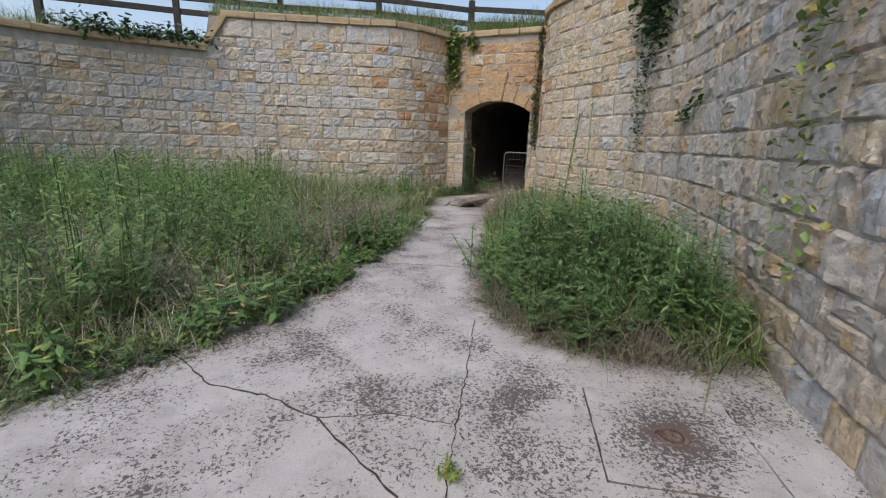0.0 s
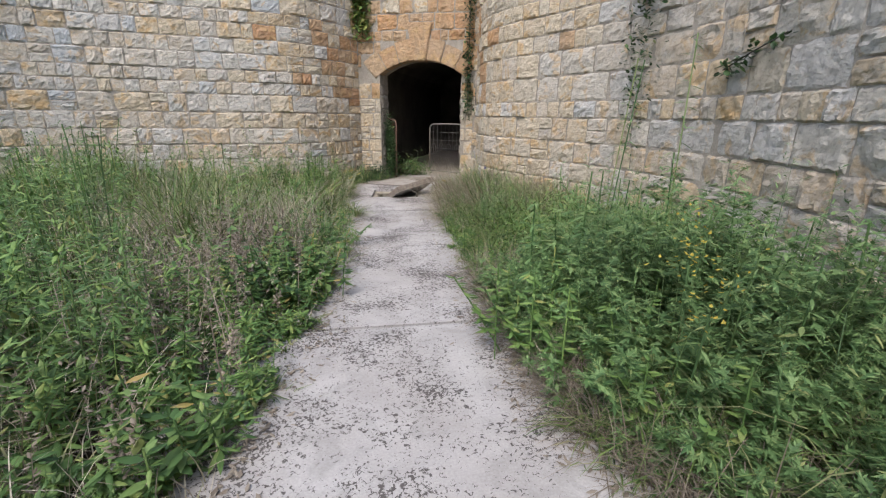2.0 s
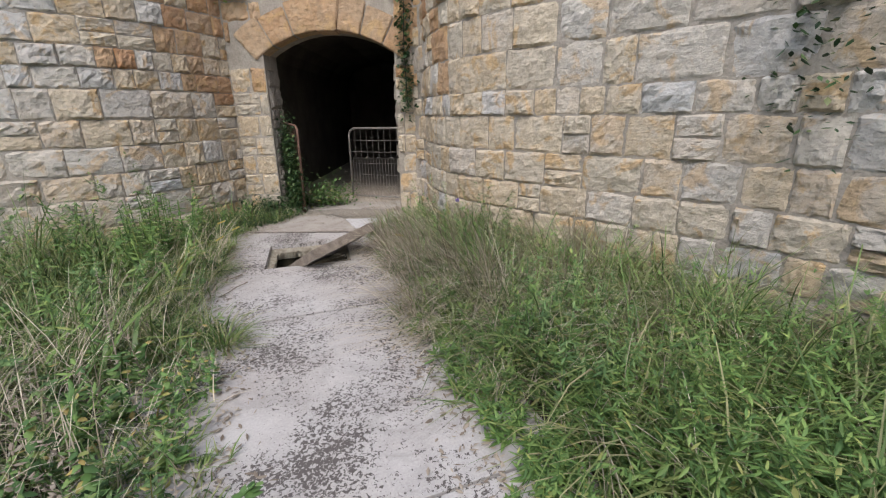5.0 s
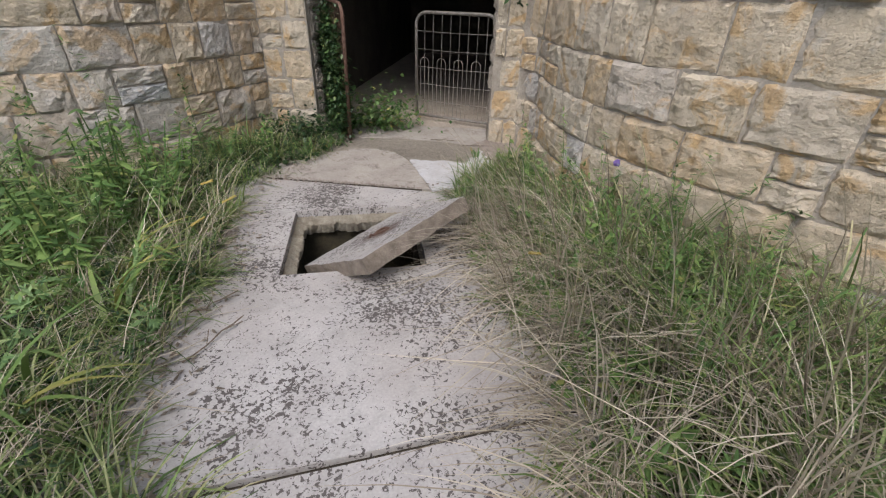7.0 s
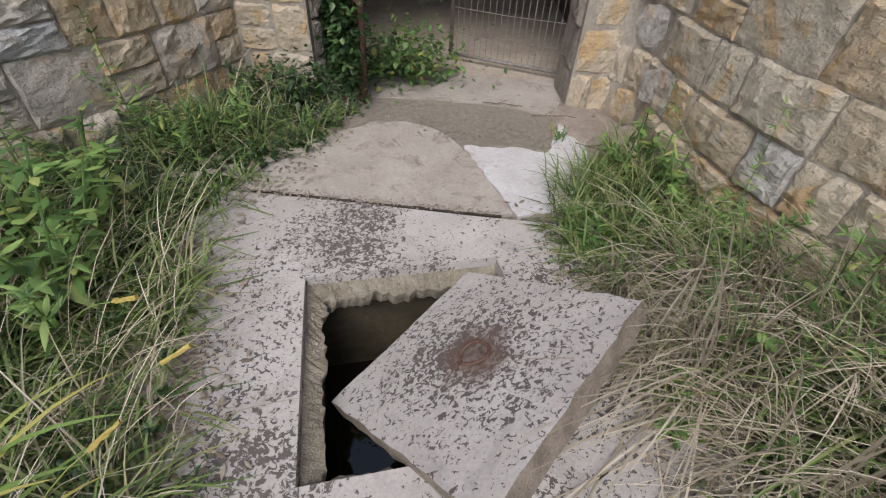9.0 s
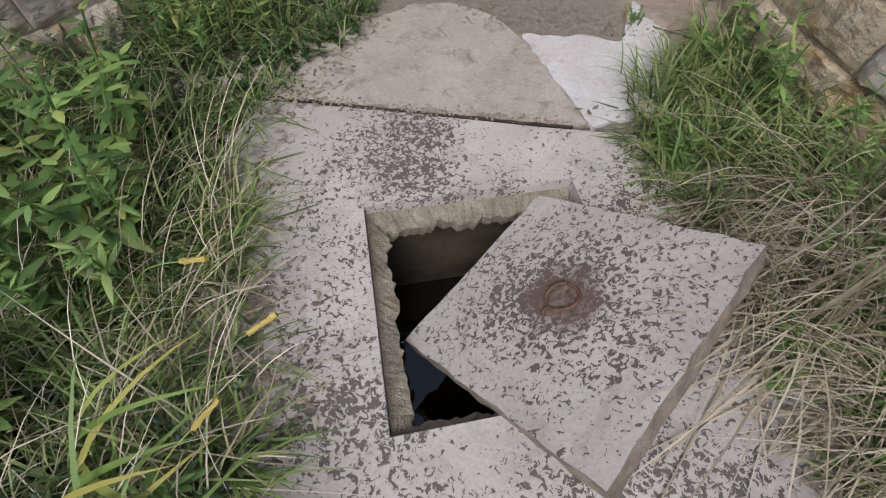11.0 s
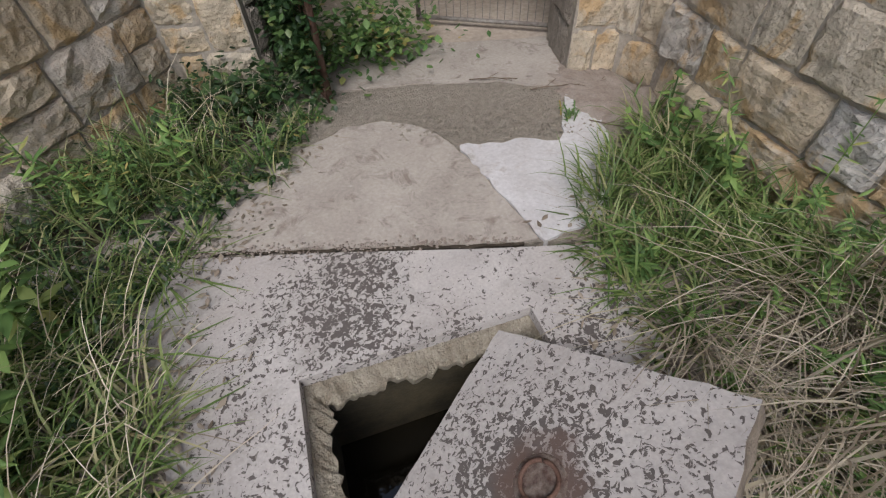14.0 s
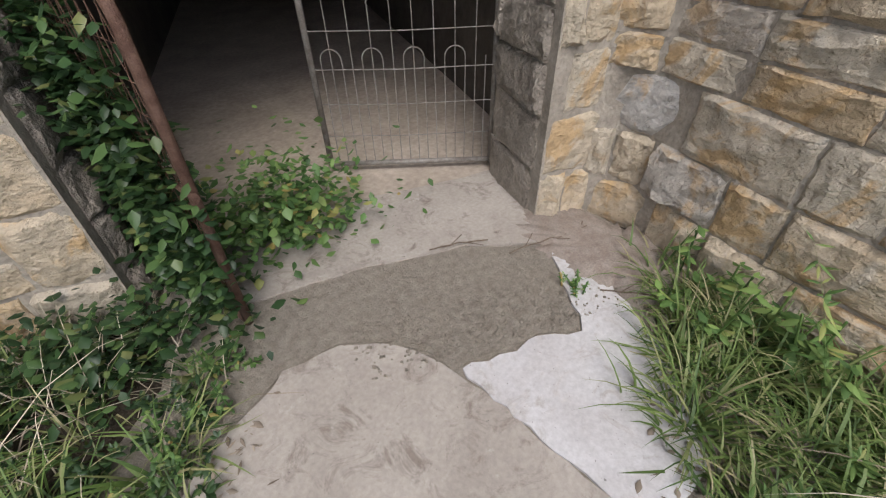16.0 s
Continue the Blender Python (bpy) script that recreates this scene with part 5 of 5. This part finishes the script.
creeper("ivy", [(-0.05, 9.9, 0.05), (0.2, 9.75, 0.12), (0.42, 9.62, 0.06)], 900, (0.16, 0.12, 0.08), (0.03, 0.06), IVY, "dark ivy spreading over the ground by the gateway", False)
creeper("ivy", [(0.75, 9.95, 0.08), (1.0, 10.0, 0.22), (1.25, 9.95, 0.06)], 1500, (0.17, 0.16, 0.12), (0.03, 0.06), BROAD, "low green creeper lying across the threshold", False)


# ---- grass on the bank above ----
def bank(run, s0, s1, n, z):
    s, off = gen.uniform(s0, s1, n), gen.uniform(0.15, 2.4, n) ** 1.0
    pts = []
    for a, b in zip(s, off):
        q = run.face_at(a, 0) @ Vector((0, 0.3, 0))
        dd = (q - hub).normalized()
        up = np.interp(b, [0, 0.4, 1.2, 2.6], [0, 0.12, 0.45, 0.75]) * (1.0 if q.x > -5.6 else 0.5)
        pts.append((q.x + dd.x * b, q.y + dd.y * b, z(a) + up - 0.05))
    return np.array(pts)


for nm, run, s0, s1, n, top in (("grass_bank_west", LEFT, LOW_END - 4, LEFT.length, 7000, left_top), ("grass_bank_north", PORTAL, -0.5, PORTAL.length, 4000, lambda s: TOP), ("grass_bank_east", RIGHT, 0, 5, 1200, lambda s: TOP)):
    q = bank(run, max(s0, 0), s1, n, top)
    v = blade_verts(q, gen.uniform(0.2, 0.8, n), gen.uniform(0.006, 0.014, n), gen.uniform(0, 6.28, n), np.abs(gen.normal(0, 0.45, n)), gen.uniform(0.4, 1.6, n), 3)
    soup(nm, v, blade_faces(3), GRASS, "rough grass on the bank above the wall", "grass")


# ---- stones of the walls ----
def warm_west(p):
    return 0.14 + 0.55 * math.exp(-((p.x + 0.1) ** 2) / 1.6)


def iron_run(p):
    """Iron-stained stones gather in the upper corners beside the gateway."""
    away = min((p - Vector((-0.2, 9.9, p.z))).length, (p - Vector((2.2, 8.9, p.z))).length)
    return (0.45 if p.z > 1.6 else 0.0) * math.exp(-(away / 1.4) ** 2) + (0.01 if p.z > 0.9 else 0.0)


def warm_east(p):
    return 0.2 + 0.75 * max(0.0, min(1.0, (p.y - 4.6) / 1.8)) * (1.0 if p.z < 1.4 or p.z > 2.2 else 0.6)


lay(wall_west, face_spots(LEFT, LEFT.s[8], LEFT.length, left_top, warm_west, rusty=iron_run), (-1.5, 8.6, 1.6), (BLOCKS, BLOCKS_WARM, BLOCKS_ORANGE))
end = near_s(RIGHT, -1.6)
lay(wall_east, face_spots(RIGHT, 0.0, end, lambda s: TOP, warm_east, rusty=iron_run), (2.0, 7.0, 1.0), (BLOCKS, BLOCKS_WARM, BLOCKS_ORANGE))

START = (PORTAL.p[0] - PO).dot(PU)
MID = START - OPEN_W / 2


def portal_skip(a, b, z, h):
    zm = z + h / 2
    if z + h < SPRING + 0.12:
        lo, hi = START - OPEN_W, START
    elif zm < 3.12:
        x = math.sqrt(max(0.0, (ARC_R + 0.42) ** 2 - (max(zm, SPRING) - ARC_Z) ** 2)) if zm < ARC_Z + ARC_R + 0.42 else 0.0
        x = max(x, 0.17 + 0.09 * (zm - 2.4) / 0.7)
        lo, hi = MID - x, MID + x
    else:
        return [(a, b)]
    return [(a, min(b, lo)), (max(a, hi), b)]


lay(wall_north, face_spots(PORTAL, 0.0, PORTAL.length, lambda s: TOP, lambda p: 0.95 if p.z > 1.75 else 0.0, portal_skip), (1.0, 9.6, 1.5), (BLOCKS_WARM, BLOCKS_ORANGE))
# jambs of the opening, in stones darker than the face
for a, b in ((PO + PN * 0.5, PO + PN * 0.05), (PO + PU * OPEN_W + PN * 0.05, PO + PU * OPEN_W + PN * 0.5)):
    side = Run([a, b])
    lay(wall_north, face_spots(side, 0.0, side.length, lambda s: SPRING, lambda p: 0.0), (1.0, 9.6, 1.5), (BLOCKS_JAMB,))


def wedge(a0, a1, r0, r1, name):
    bm = bmesh.new()
    pts = []
    for a, r in ((a0, r0), ((a0 + a1) / 2, r0), (a1, r0), (a1, r1), ((a0 + a1) / 2, r1), (a0, r1)):
        pts.append((OPEN_W / 2 + r * math.sin(a), ARC_Z + r * math.cos(a)))
    f = bm.faces.new([bm.verts.new(portal_point(s, z, -0.035)) for s, z in pts])
    g = bmesh.ops.extrude_face_region(bm, geom=[f])
    bmesh.ops.translate(bm, verts=[v for v in g["geom"] if isinstance(v, bmesh.types.BMVert)], vec=PN * 0.3)
    bmesh.ops.bevel(bm, geom=list(bm.edges), offset=0.012, segments=2, affect="EDGES")
    part(name, bm, STONE_ORANGE, wall_north)


half = math.asin(OPEN_W / 2 / ARC_R)
key = 0.085
for sgn in (-1, 1):
    for k in range(3):
        a0, a1 = key + (half + 0.09 - key) * k / 3 + 0.006, key + (half + 0.09 - key) * (k + 1) / 3 - 0.006
        wedge(sgn * a0, sgn * a1, ARC_R - 0.01, ARC_R + 0.40 - 0.04 * (k % 2), "arch_stone")
bm = bmesh.new()
f = bm.faces.new([bm.verts.new(portal_point(OPEN_W / 2 + s, z, -0.07)) for s, z in ((-0.13, CROWN - 0.03), (0.13, CROWN - 0.03), (0.26, 3.12), (-0.26, 3.12))])
g = bmesh.ops.extrude_face_region(bm, geom=[f])
bmesh.ops.translate(bm, verts=[v for v in g["geom"] if isinstance(v, bmesh.types.BMVert)], vec=PN * 0.35)
bmesh.ops.bevel(bm, geom=list(bm.edges), offset=0.015, segments=2, affect="EDGES")
part("keystone", bm, STONE_ORANGE, wall_north, "orange-stained keystone")

coping(wall_west, LEFT, 0.0, LOW_END, LOW)
coping(wall_west, LEFT, LOW_END + 0.25, LEFT.length, TOP)
bm = bmesh.new()
box(bm, 0.92, 0.5, 0.14, Matrix.Translation((0, 0.17, 0)), 0.025)
ob = part("coping_stone", bm, COPING, wall_west)
ob.matrix_basis = LEFT.face_at(LOW_END + 0.1, (LOW + TOP) / 2 + 0.07) @ Matrix.Rotation(-0.98, 4, "Y")
coping(wall_north, PORTAL, 0.0, PORTAL.length, TOP)
coping(wall_east, RIGHT, 0.0, end, TOP)
